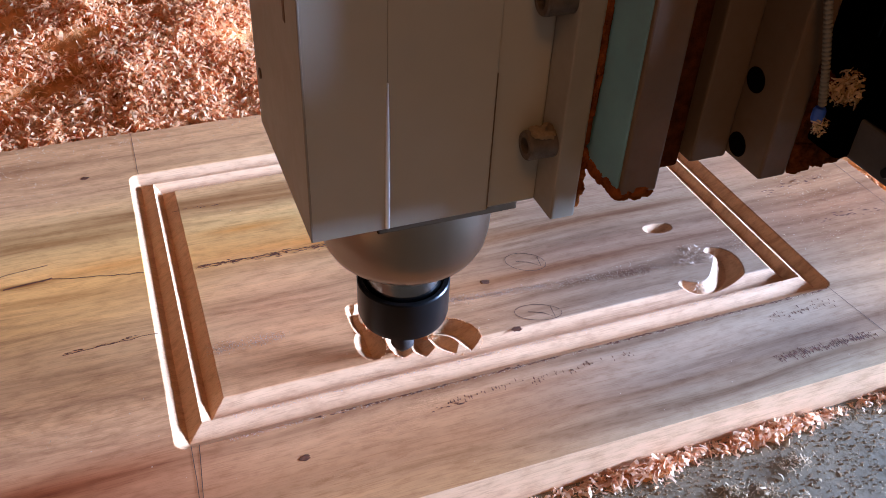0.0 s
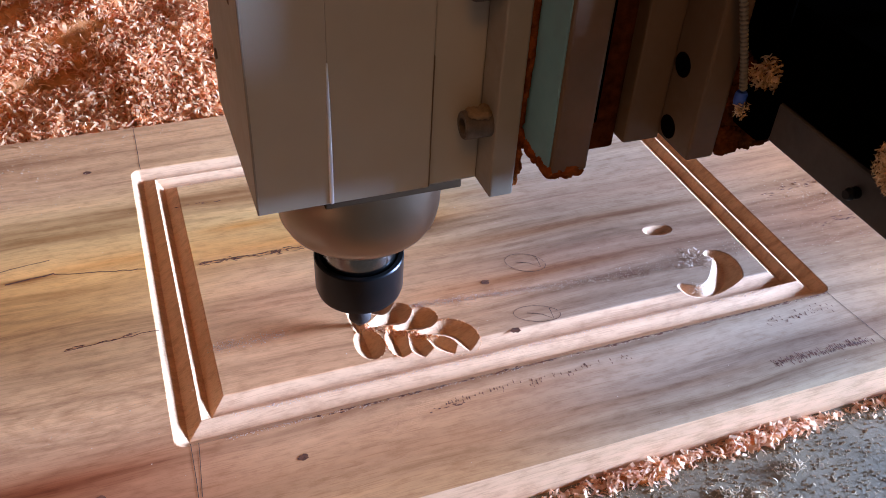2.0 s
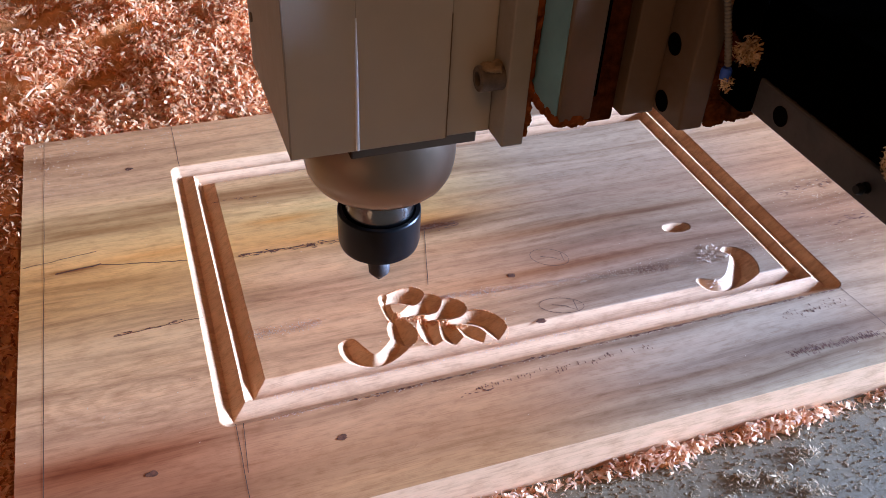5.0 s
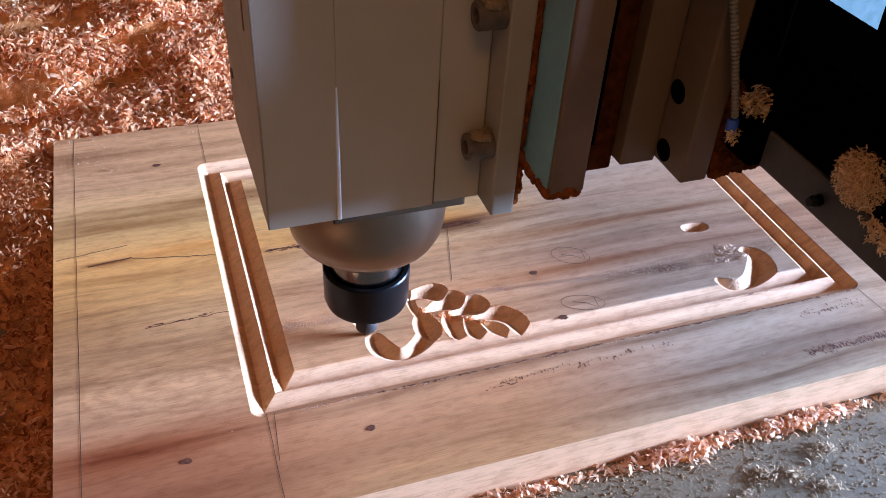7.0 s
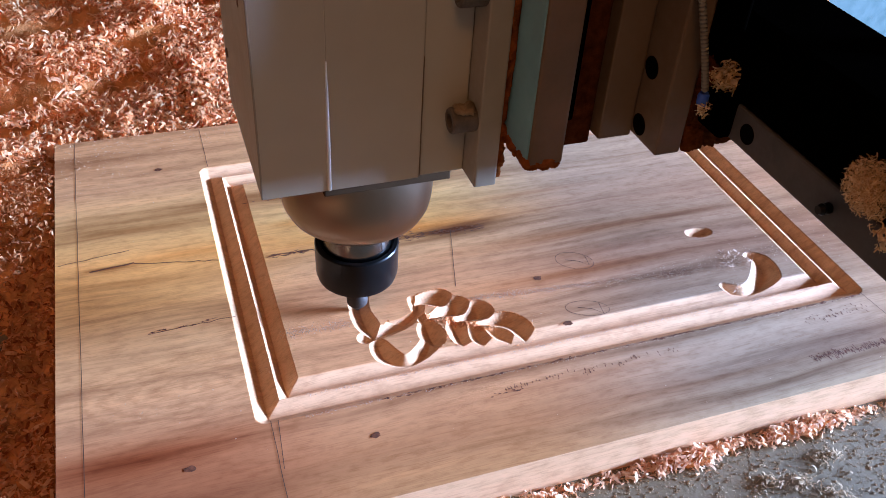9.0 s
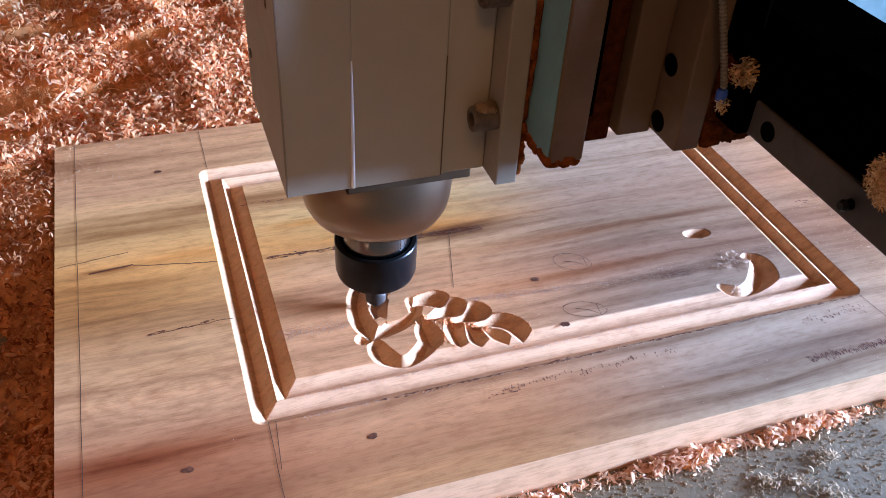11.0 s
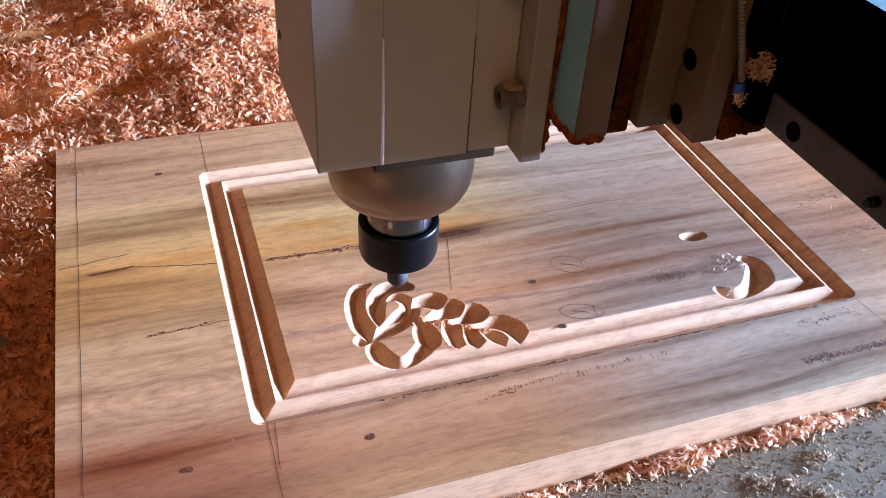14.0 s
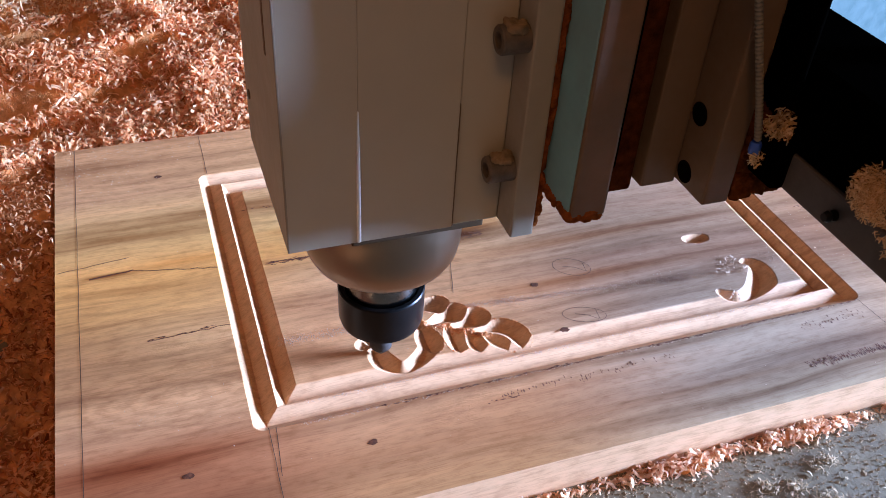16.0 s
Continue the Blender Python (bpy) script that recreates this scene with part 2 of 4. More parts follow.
GREY.node_tree.nodes["Principled BSDF"].inputs["Specular IOR Level"].default_value = 0.1
for matt in (PLATE_GREY, GREY_SHADED, BAR_GREY, TEAL):
    matt.node_tree.nodes["Principled BSDF"].inputs["Specular IOR Level"].default_value = 0.2
STEEL = plain_material("brushed_steel", (0.24, 0.18, 0.13), 0.34, metal=1.0, vary=0.05, scale=40, bump=0, gloss_vary=0.04)
BLACK_STEEL = plain_material("blackened_steel", (0.004, 0.0042, 0.0045), 0.30, metal=0.0, vary=0.2, scale=60, bump=0, gloss_vary=0.05)
CONDUIT = plain_material("dull_zinc", (0.19, 0.165, 0.125), 0.6, metal=0.0, vary=0.1, scale=80, bump=0)
for dull in (BLACK_STEEL, CONDUIT):
    dull.node_tree.nodes["Principled BSDF"].inputs["Specular IOR Level"].default_value = 0.13
turned = STEEL.node_tree
ring = turned.nodes.new("ShaderNodeTangent")
ring.direction_type, ring.axis = "RADIAL", "Z"
turned.nodes["Principled BSDF"].inputs["Anisotropic"].default_value = 0.75
turned.links.new(ring.outputs[0], turned.nodes["Principled BSDF"].inputs["Tangent"])
POLISHED = plain_material("polished_steel", (0.20, 0.195, 0.19), 0.16, metal=1.0, vary=0.04, scale=60, bump=0, gloss_vary=0.04)
# bright metal for the strip that stands for the housing edge's highlight
BRIGHT = plain_material("glint_aluminium", (0.85, 0.85, 0.83), 0.35, metal=1.0, vary=0.04, scale=80, bump=0, gloss_vary=0.1)
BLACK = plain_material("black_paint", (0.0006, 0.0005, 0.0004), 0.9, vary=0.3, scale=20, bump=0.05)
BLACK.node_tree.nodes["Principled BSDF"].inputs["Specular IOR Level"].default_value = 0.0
HOLE = plain_material("dark_bore", (0.003, 0.0027, 0.0023), 0.9, vary=0.2, scale=50, bump=0)
# RAIL_DUST and BRACKET_DUST are darker copies of RUST_DUST, the rail's the darkest
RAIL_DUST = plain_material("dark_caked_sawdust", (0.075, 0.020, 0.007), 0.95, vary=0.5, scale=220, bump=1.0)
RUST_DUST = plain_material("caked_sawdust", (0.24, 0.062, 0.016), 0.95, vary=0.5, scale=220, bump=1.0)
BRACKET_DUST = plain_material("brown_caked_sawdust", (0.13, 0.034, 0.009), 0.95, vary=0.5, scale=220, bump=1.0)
FLANGE = plain_material("browned_steel", (0.060, 0.036, 0.021), 0.55, vary=0.15, scale=40, bump=0.05)
for dry in (BRACKET_DUST, FLANGE, RUST_DUST, RAIL_DUST, HEAP, HOLE):
    dry.node_tree.nodes["Principled BSDF"].inputs["Specular IOR Level"].default_value = 0.0
BIT = plain_material("dusty_carbide", (0.022, 0.012, 0.008), 0.6, metal=0.0, vary=0.3, scale=300, bump=0.2)
BOLT_DUST = plain_material("pale_bolt_dust", (0.26, 0.17, 0.09), 0.95, vary=0.35, scale=300, bump=0.8)
BOLT = plain_material("dusty_bolt", (0.11, 0.08, 0.055), 0.6, metal=0.3, vary=0.35, scale=260, bump=0.3)
TABLE = plain_material("bed_sheet", (0.155, 0.112, 0.060), 0.6, vary=0.16, scale=55, bump=0.25, dirt=(0.34, 0.25, 0.15), dirt_amount=0.3)
PENCIL = plain_material("pencil_graphite", (0.07, 0.032, 0.02), 0.6, vary=0.3, scale=400, bump=0)
KNOT = plain_material("dark_knot", (0.13, 0.040, 0.016), 0.6, vary=0.5, scale=500, bump=0.2)
BLUE = plain_material("blue_plastic", (0.03, 0.09, 0.42), 0.35, vary=0.1, scale=60, bump=0)
PALE_BLUE = plain_material("pale_blue_paint", (0.023, 0.049, 0.050), 0.5, vary=0.10, scale=6, bump=0.02)
PLASTER = plain_material("brown_timber_wall", (0.10, 0.040, 0.014), 0.85, vary=0.12, scale=3, bump=0.2)
CONCRETE = plain_material("concrete_floor", (0.085, 0.045, 0.022), 0.8, vary=0.2, scale=4, bump=0.2)

# ---- builders ----


def part(name, bm, mat, parent=None, label=""):
    me = bpy.data.meshes.new(name)
    bm.to_mesh(me)
    bm.free()
    me.materials.append(mat)
    ob = new(name, me)
    ob.parent = parent
    return tagged(ob, label)


def box(x0, x1, y0, y1, z0, z1, bevel=0.0, segments=2):
    bm = bmesh.new()
    bmesh.ops.create_cube(bm, size=1, matrix=Matrix.Translation(((x0 + x1) / 2, (y0 + y1) / 2, (z0 + z1) / 2)) @ Matrix.Diagonal((x1 - x0, y1 - y0, z1 - z0, 1)))
    if bevel:
        bmesh.ops.bevel(bm, geom=bm.edges[:], offset=bevel, segments=segments, affect="EDGES", profile=0.6)
    return bm


def smooth(bm, angle=35):
    for f in bm.faces:
        f.smooth = True
    for e in bm.edges:
        e.smooth = len(e.link_faces) < 2 or e.calc_face_angle(0) < radians(angle)
    return bm


def lathe(profile, turns=48, m=None):
    """A solid of revolution about z from (radius, z) pairs."""
    bm = bmesh.new()
    rings = []
    for r, z in profile:
        if r < 1e-6:
            rings.append([bm.verts.new((0, 0, z))])
        else:
            rings.append([bm.verts.new((r * math.cos(2 * math.pi * k / turns), r * math.sin(2 * math.pi * k / turns), z)) for k in range(turns)])
    for a, b in zip(rings, rings[1:]):
        for k in range(turns):
            j = (k + 1) % turns
            q = [a[k % len(a)], a[j % len(a)], b[j % len(b)], b[k % len(b)]]
            q = list(dict.fromkeys(q))
            if len(q) > 2:
                bm.faces.new(q)
    bmesh.ops.recalc_face_normals(bm, faces=bm.faces[:])
    if m is not None:
        bm.transform(m)
    return smooth(bm)


def tube(points, radius, sides=8):
    """A round rod along a line of points; radius may be a list."""
    bm = bmesh.new()
    pts = [Vector(p) for p in points]
    rad = radius if isinstance(radius, list) else [radius] * len(pts)
    rings = []
    for i, p in enumerate(pts):
        d = (pts[min(i + 1, len(pts) - 1)] - pts[max(i - 1, 0)]).normalized()
        u = d.orthogonal().normalized() if i == 0 else (rings[-1][1] - d * rings[-1][1].dot(d)).normalized()
        w = d.cross(u)
        rings.append(([bm.verts.new(p + rad[i] * (math.cos(2 * math.pi * k / sides) * u + math.sin(2 * math.pi * k / sides) * w)) for k in range(sides)], u))
    for (a, _), (b, _) in zip(rings, rings[1:]):
        for k in range(sides):
            bm.faces.new((a[k], a[(k + 1) % sides], b[(k + 1) % sides], b[k]))
    bm.faces.new(rings[0][0][::-1])
    bm.faces.new(rings[-1][0])
    bmesh.ops.recalc_face_normals(bm, faces=bm.faces[:])
    return smooth(bm, 60)


def thing(name, label, category, group=""):
    return tagged(new(name), label, category, group)


def sheet(name, verts, quads, mat, rest=None, parent=None):
    me = bpy.data.meshes.new(name)
    me.from_pydata([tuple(v) for v in verts], [], [tuple(q) for q in quads])
    me.materials.append(mat)
    if rest is not None:
        at = me.attributes.new("rest", "FLOAT_VECTOR", "POINT")
        at.data.foreach_set("vector", np.asarray(rest, dtype=np.float32).ravel())
    ob = new(name, me)
    ob.parent = parent
    return ob


# ---- the workshop ----
TABLE_Z = -0.024


def build_room():
    def wall(name, *b):
        tagged(part(name, box(*b), PLASTER), "plain brown timber workshop wall", "wall", kind="structure")
    tagged(part("floor", box(-1.8, 3.2, -3.2, 3.2, -0.95, -0.85), CONCRETE), "concrete workshop floor brown with sawdust", "floor", kind="structure")
    tagged(part("ceiling", box(-1.8, 3.2, -3.2, 3.2, 2.2, 2.3), PLASTER), "plain brown timber workshop ceiling", "ceiling", kind="structure")
    wall("wall_west", -1.8, -1.6, -3.0, 3.0, -0.85, 2.2)
    wall("wall_north", -1.8, 3.2, 3.0, 3.2, -0.85, 2.2)
    wall("wall_south", -1.8, 3.2, -3.2, -3.0, -0.85, 2.2)
    # east wall with its window opening
    for name, x0, x1, y0, y1, z0, z1 in (("east", 3.0, 3.2, -1.18, 0.08, 0.12, 0.72),):
        bm = box(x0, x1, -3.0, y0, -0.85, 2.2)
        for b in ((x0, x1, y1, 3.0, -0.85, 2.2), (x0, x1, y0, y1, -0.85, z0), (x0, x1, y0, y1, z1, 2.2)):
            extra = box(*b)
            me = bpy.data.meshes.new("wall_piece")
            extra.to_mesh(me)
            extra.free()
            bm.from_mesh(me)
            bpy.data.meshes.remove(me)
        tagged(part("wall_" + name, bm, PLASTER), "brown timber workshop wall with a bright window opening", "wall", kind="structure")


build_room()


def build_bed():
    bed = thing("machine_bed", "long grey machine bed dusted with sawdust", "router table")
    part("bed_top", box(-1.0, 0.60, -0.7, 1.3, TABLE_Z - 0.05, TABLE_Z, 0.002), TABLE, bed)
    for x in (-0.9, 0.5):
        for y in (-0.6, 1.2):
            part("leg", box(x - 0.05, x + 0.05, y - 0.05, y + 0.05, -0.85, TABLE_Z - 0.05, 0.004), GREY, bed)
    return bed


build_bed()


def build_cabinet():
    """A pale blue steel cabinet that stands beyond the machine."""
    c = thing("steel_cabinet", "pale blue enamelled steel cabinet standing beyond the machine", "cabinet")
    part("body", box(0.66, 1.90, 0.92, 1.40, -0.85, 0.02, 0.004), PALE_BLUE, c)
    for x in (0.68, 1.09, 1.50):
        d = part("door", box(x, x + 0.39, 0.902, 0.918, -0.80, 0.0, 0.003), PALE_BLUE, c)
        part("handle", box(x + 0.33, x + 0.345, 0.885, 0.900, -0.45, -0.33, 0.003), STEEL, d, "plain steel handle")


build_cabinet()

# ---- the carved board ----
X0, X1, Y0, Y1 = -0.090, 0.4495, -0.058, 0.273
W, D = 0.350, 0.220
# strokes: (x, y, half width) in millimetres on the top of the board
EARLY = [
    [(95.1, 62.9, 3.2), (94.1, 54.1, 2.6), (95.0, 45.5, 2.6), (96.5, 46.5, 2.4)],
    [(93.9, 59.4, 2.5), (101.2, 61.7, 5), (110, 60.2, 7.8)],
    [(99.1, 46.2, 2), (108.6, 49.2, 5), (117, 51.6, 8.5)],
    [(111.2, 40.6, 2), (119.6, 42.4, 5), (127.8, 44.8, 8.5)],
    [(121, 34.2, 1.5), (130, 35, 4), (138.6, 34, 6.5), (144, 29, 7), (145.4, 21.5, 6), (143.4, 14.8, 2.5)],
    [(95.9, 44.9, 2.5), (96.8, 37.8, 7), (97.1, 31.4, 7), (97.2, 27, 3)],
    [(109.9, 41.9, 2), (111.6, 34.6, 6.5), (111.5, 27.8, 6), (110.4, 22.8, 2)],
    [(118.6, 34.9, 2), (120.9, 28.8, 6.5), (121.5, 23.2, 5), (121.1, 19.4, 1.5)],
    [(126.8, 30.3, 2), (132.1, 25.2, 5.5), (136.5, 19, 4.5), (137.9, 15.1, 1.5)],
]
SCROLL = [
    [(273.6, 25.8, 3), (276.8, 21.8, 5), (283.5, 18.9, 5.5), (293.7, 20.8, 7), (304.8, 28.9, 9), (309.4, 39.7, 6.5), (305.7, 46.4, 3.5), (302.6, 46.6, 2)],
    [(281.6, 75.5, 4), (286.5, 74.8, 5), (292.1, 74.5, 4)],
]
# strokes cut while the clip runs: start, end, line
LATE = [
    (2.05, 3.35, [(96.5, 48.9, 1.5), (96.3, 41.6, 2.8), (95.6, 34, 4), (91.8, 25.6, 5.8), (83.5, 19.6, 5.4), (76, 19.4, 5.2), (69.8, 25.6, 6.6), (67.8, 33, 5.4), (68.2, 36.8, 2.2)]),
    (6.45, 7.10, [(77.9, 83.9, 1.5), (70.9, 81.2, 4.5), (66.9, 71.9, 6), (65.4, 62.2, 6.7), (65.9, 51.9, 7), (66.6, 43.5, 4.5), (65.4, 40.3, 3), (62.1, 40.8, 4.5)]),
    (7.00, 7.85, [(66.6, 39.1, 1), (70.8, 41.9, 3.5), (78.1, 45.3, 5.5), (86.6, 48.4, 5.5), (94.5, 54.2, 4.5), (98.5, 61.7, 3)]),
    (9.80, 11.40, [(82.5, 75, 5.5), (76.5, 65.4, 6), (75.2, 56.7, 4.5), (74.3, 49.1, 1)]),
    (11.55, 12.85, [(84.7, 69, 2.5), (90, 69, 3.5), (94, 64.4, 4.5), (92.7, 58, 4.7), (86.1, 53.2, 4.5), (77.9, 49.4, 1.5)]),
    (13.15, 13.75, [(82.5, 75, 5.5), (87.7, 78.1, 5.5), (94.3, 77.8, 5), (99, 75.5, 3.5)]),
]


def rounded_line(line, n=5):
    """The line as a smooth curve through its points."""
    p = np.array(line, float)
    e = np.concatenate([[2 * p[0] - p[1]], p, [2 * p[-1] - p[-2]]])
    out = []
    for a, b, c, d in zip(e, e[1:], e[2:], e[3:]):
        for s in np.arange(n) / n:
            out.append(0.5 * (2 * b + (c - a) * s + (2 * a - 5 * b + 4 * c - d) * s * s + (3 * b - a - 3 * c + d) * s ** 3))
    return [tuple(map(float, q)) for q in out] + [tuple(p[-1])]


def stroke_depth(line, x, y):
    """Depth of a V cut along the line at x, y (arrays, mm), and how far along the line each place lies (0 to 1)."""
    line = rounded_line(line)
    best = np.zeros_like(x)
    along = np.zeros_like(x)
    lens = [math.hypot(b[0] - a[0], b[1] - a[1]) for a, b in zip(line, line[1:])]
    run, total = 0.0, sum(lens)
    for a, b, ln in zip(line, line[1:], lens):
        ux, uy = (b[0] - a[0]) / ln, (b[1] - a[1]) / ln
        s = np.clip(((x - a[0]) * ux + (y - a[1]) * uy) / ln, 0, 1)
        d = np.hypot(x - a[0] - s * ln * ux, y - a[1] - s * ln * uy)
        depth = (a[2] + s * (b[2] - a[2]) - d) * 0.80
        better = depth > best
        along[better] = ((run + s * ln) / total)[better]
        best = np.maximum(best, depth)
        run += ln
    return np.minimum(best, 7.0), along


def frame_depth(x, y):
    """Depth (mm) of the double V moulding that runs round the panel."""
    cx, cy, r = 175.5, 110.0, 6.0
    qx, qy = np.abs(x - cx) - 177.5 + r, np.abs(y - cy) - 112.0 + r
    sd = np.hypot(np.maximum(qx, 0), np.maximum(qy, 0)) + np.minimum(np.maximum(qx, qy), 0) - r
    return np.interp(-sd, [0, 6.3, 13.3, 17.7, 25.0], [0, 4.8, 0.3, 5.6, 0])


def steps(*spans):
    out = []
    for a, b, n in spans:
        out += list(np.linspace(a, b, n, endpoint=False))
    return np.array(out + [spans[-1][1]])


GX = steps((-90, -2, 30), (-2, 4.3, 7), (4.3, 11.3, 8), (11.3, 15.7, 6), (15.7, 23, 8), (23, 52, 9), (52, 156, 260), (156, 268, 36), (268, 318, 100),
           (318, 328, 10), (328, 335.3, 8), (335.3, 339.7, 5), (339.7, 346.7, 7), (346.7, 353, 7), (353, 449.5, 33))
GY = steps((-58, -2, 19), (-2, 4.3, 14), (4.3, 11.3, 16), (11.3, 15.7, 10), (15.7, 23, 18), (23, 90, 164), (90, 197, 35), (197, 204.3, 8), (204.3, 208.7, 6),
           (208.7, 215.7, 8), (215.7, 222, 7), (222, 273, 17))
NX, NY = len(GX), len(GY)
MX, MY = np.meshgrid(GX, GY)


def board_fields():
    pre = frame_depth(MX, MY)
    for s in EARLY + SCROLL:
        pre = np.maximum(pre, stroke_depth(s, MX, MY)[0])
    final, owner, along = pre.copy(), -np.ones(MX.shape, int), np.zeros(MX.shape)
    for k, (_, _, s) in enumerate(LATE):
        d, a = stroke_depth(s, MX, MY)
        more = d > np.maximum(final, pre + 0.02)
        owner[more], along[more] = k, a[more]
        final = np.maximum(final, d)
    return pre, final, owner, along


PRE, FINAL, OWNER, ALONG = board_fields()


def build_board():
    board = thing("carved_board", "pinkish tan hardwood board with a double grooved frame, half carved", "wood panel")
    top = np.stack([MX.ravel(), MY.ravel(), -FINAL.ravel()], 1) / 1000
    idx = np.arange(NX * NY).reshape(NY, NX)
    quads = np.stack([idx[:-1, :-1].ravel(), idx[:-1, 1:].ravel(), idx[1:, 1:].ravel(), idx[1:, :-1].ravel()], 1)
    # sides and underside
    ring = list(idx[0, :]) + list(idx[1:, -1]) + list(idx[-1, -2::-1]) + list(idx[-2:0:-1, 0])
    low = top[ring] * np.array([1, 1, 0]) + np.array([0, 0, TABLE_Z])
    n = len(top)
    side = [(ring[(k + 1) % len(ring)], ring[k], n + k, n + (k + 1) % len(ring)) for k in range(len(ring))]
    verts = np.concatenate([top, low])
    ob = sheet("panel", verts, list(map(tuple, quads)) + side, WOOD, rest=verts, parent=board)
    return board


BOARD = build_board()


# hollows of the heap where bare sawdust shows: x, y and half axes in metres
HOLLOWS = [(-0.095, 0.389, 0.040, 0.010), (-0.022, 0.367, 0.028, 0.008), (-0.046, 0.336, 0.026, 0.007), (0.020, 0.398, 0.024, 0.007),
           (-0.120, 0.336, 0.036, 0.013), (-0.125, 0.302, 0.028, 0.008), (-0.062, 0.400, 0.022, 0.006), (0.110, 0.36, 0.03, 0.010), (-0.19, 0.36, 0.06, 0.05)]


def hollows(x, y):
    """How far a place lies in one of the hollows, from 0 to 1."""
    v = np.zeros_like(x)
    for cx, cy, rx, ry in HOLLOWS:
        v = np.maximum(v, np.exp(-(((x - cx) / rx) ** 2 + ((y - cy - 0.10 * (x - cx)) / ry) ** 2) ** 1.5))
    return v


def heap_height(x, y):
    """Top of the loose shavings round the board (arrays, metres)."""
    def ease(v):
        v = np.clip(v, 0, 1)
        return v * v * (3 - 2 * v)
    lump = 0.006 * np.sin(31 * x + 1.3) * np.sin(27 * y + 0.4) + 0.004 * np.sin(71 * x + 40 * y) + 0.003 * np.sin(113 * y - 60 * x + 2)
    back = -0.006 + 0.030 * ease((y - 0.275) / 0.13) + 0.022 * ease((y - 0.38) / 0.25) + 0.13 * np.clip(0.10 - x, 0, 0.12) * ease((y - 0.30) / 0.10) + 0.4 * lump * ease((y - 0.28) / 0.06) \
        + 0.004 * np.exp(-((x - 0.050) / 0.050) ** 2 - ((y - 0.345) / 0.05) ** 2) - 0.010 * ease((0.01 - x) / 0.1) * ease((y - 0.27) / 0.05) - 0.005 * hollows(x, y)
    left = -0.008 + 0.006 * ease((y - 0.12) / 0.16) + 0.35 * lump - 0.021 * np.exp(-((x + 0.130) ** 2 / 0.0005 + (y - 0.112) ** 2 / 0.0004)) \
        + 0.006 * ease((0.02 - y) / 0.1)
    right = -0.016 + 0.4 * lump
    front = TABLE_Z - 0.004 + 0.0075 * np.exp(-((y + 0.063) / 0.006) ** 2) * (0.75 + 0.4 * np.sin(53 * x) * np.sin(23 * x + 1)) \
        + 0.002 * np.exp(-((x - 0.205) ** 2 / 0.00012 + (y + 0.068) ** 2 / 0.0001))
    b = ease((y - 0.262) / 0.02)
    z = np.where(x < X0 + 0.001, left, np.where(x > X1 - 0.001, right, front))
    z = np.where((y < Y0) & (x > X0 + 0.001), front, z)
    z = np.where((y < Y0 - 0.05) & (x < X0), left, z)
    return z * (1 - b) + back * b


def shavings(count, place, size, rng, bend=(0.9, 4.0), broad=(0.09, 0.22), twist=0.0, point=0.6, flat=0.0):
    """Curled wood shavings as one mesh: place gives n rows of x, y, z; size gives the least and greatest length in metres."""
    c = place(count)
    n, seg = len(c), 4
    length = size[0] + (size[1] - size[0]) * rng.random(n) ** 1.6
    width = length * (broad[0] + (broad[1] - broad[0]) * rng.random(n))
    arc = bend[0] + (bend[1] - bend[0]) * rng.random(n)
    r = length / arc
    ax = rng.normal(size=(n, 3)) * np.array([1, 1, 1 - 0.6 * flat])
    ax /= np.linalg.norm(ax, axis=1)[:, None]
    up = rng.normal(size=(n, 3)) + np.array([0, 0, 0.8 + 1.6 * flat])
    u = np.cross(ax, up)
    u /= np.linalg.norm(u, axis=1)[:, None]
    w = np.cross(u, ax)
    verts = np.empty((n, 2 * (seg + 1), 3))
    skew, turned = point * rng.random(n), twist * rng.normal(size=n)
    for k in range(seg + 1):
        phi = arc * (k / seg - 0.5)
        taper = 1 - skew * abs(k / seg - 0.5) * 2 * (0.6 + 0.4 * rng.random(n))
        lean = turned * (k / seg - 0.5)
        side = np.cos(lean)[:, None] * ax + np.sin(lean)[:, None] * w
        for e, sgn in enumerate((-1, 1)):
            verts[:, 2 * k + e] = c + (r * np.sin(phi))[:, None] * u + (r * (np.cos(phi) - np.cos(arc / 2)) - 0.001)[:, None] * w \
                + (sgn * width * taper / 2 + 0.35 * width * np.sin(phi))[:, None] * side
    base = (np.arange(n) * 2 * (seg + 1))[:, None, None]
    q = np.array([(2 * k, 2 * k + 1, 2 * k + 3, 2 * k + 2) for k in range(seg)])[None]
    return verts.reshape(-1, 3), (base + q).reshape(-1, 4)


def crumbs(c, size, rng):
    """Tiny three-sided crumbs at the places c, as one mesh."""
    n = len(c)
    s = size[0] + (size[1] - size[0]) * rng.random(n) ** 2
    shape = np.array([(1, 0, -0.3), (-0.5, 0.8, -0.3), (-0.5, -0.8, -0.3), (0, 0, 0.35)])
    turn = rng.random(n) * 6.283
    co, si = np.cos(turn), np.sin(turn)
    jit = 0.6 + 0.8 * rng.random((n, 4, 3))
    v = shape[None] * jit * s[:, None, None]
    v = np.stack([v[:, :, 0] * co[:, None] - v[:, :, 1] * si[:, None], v[:, :, 0] * si[:, None] + v[:, :, 1] * co[:, None], v[:, :, 2]], 2) + c[:, None]
    base = (np.arange(n) * 4)[:, None, None]
    f = np.array([(0, 1, 3), (1, 2, 3), (2, 0, 3)])[None]
    return v.reshape(-1, 3), (base + f).reshape(-1, 3)


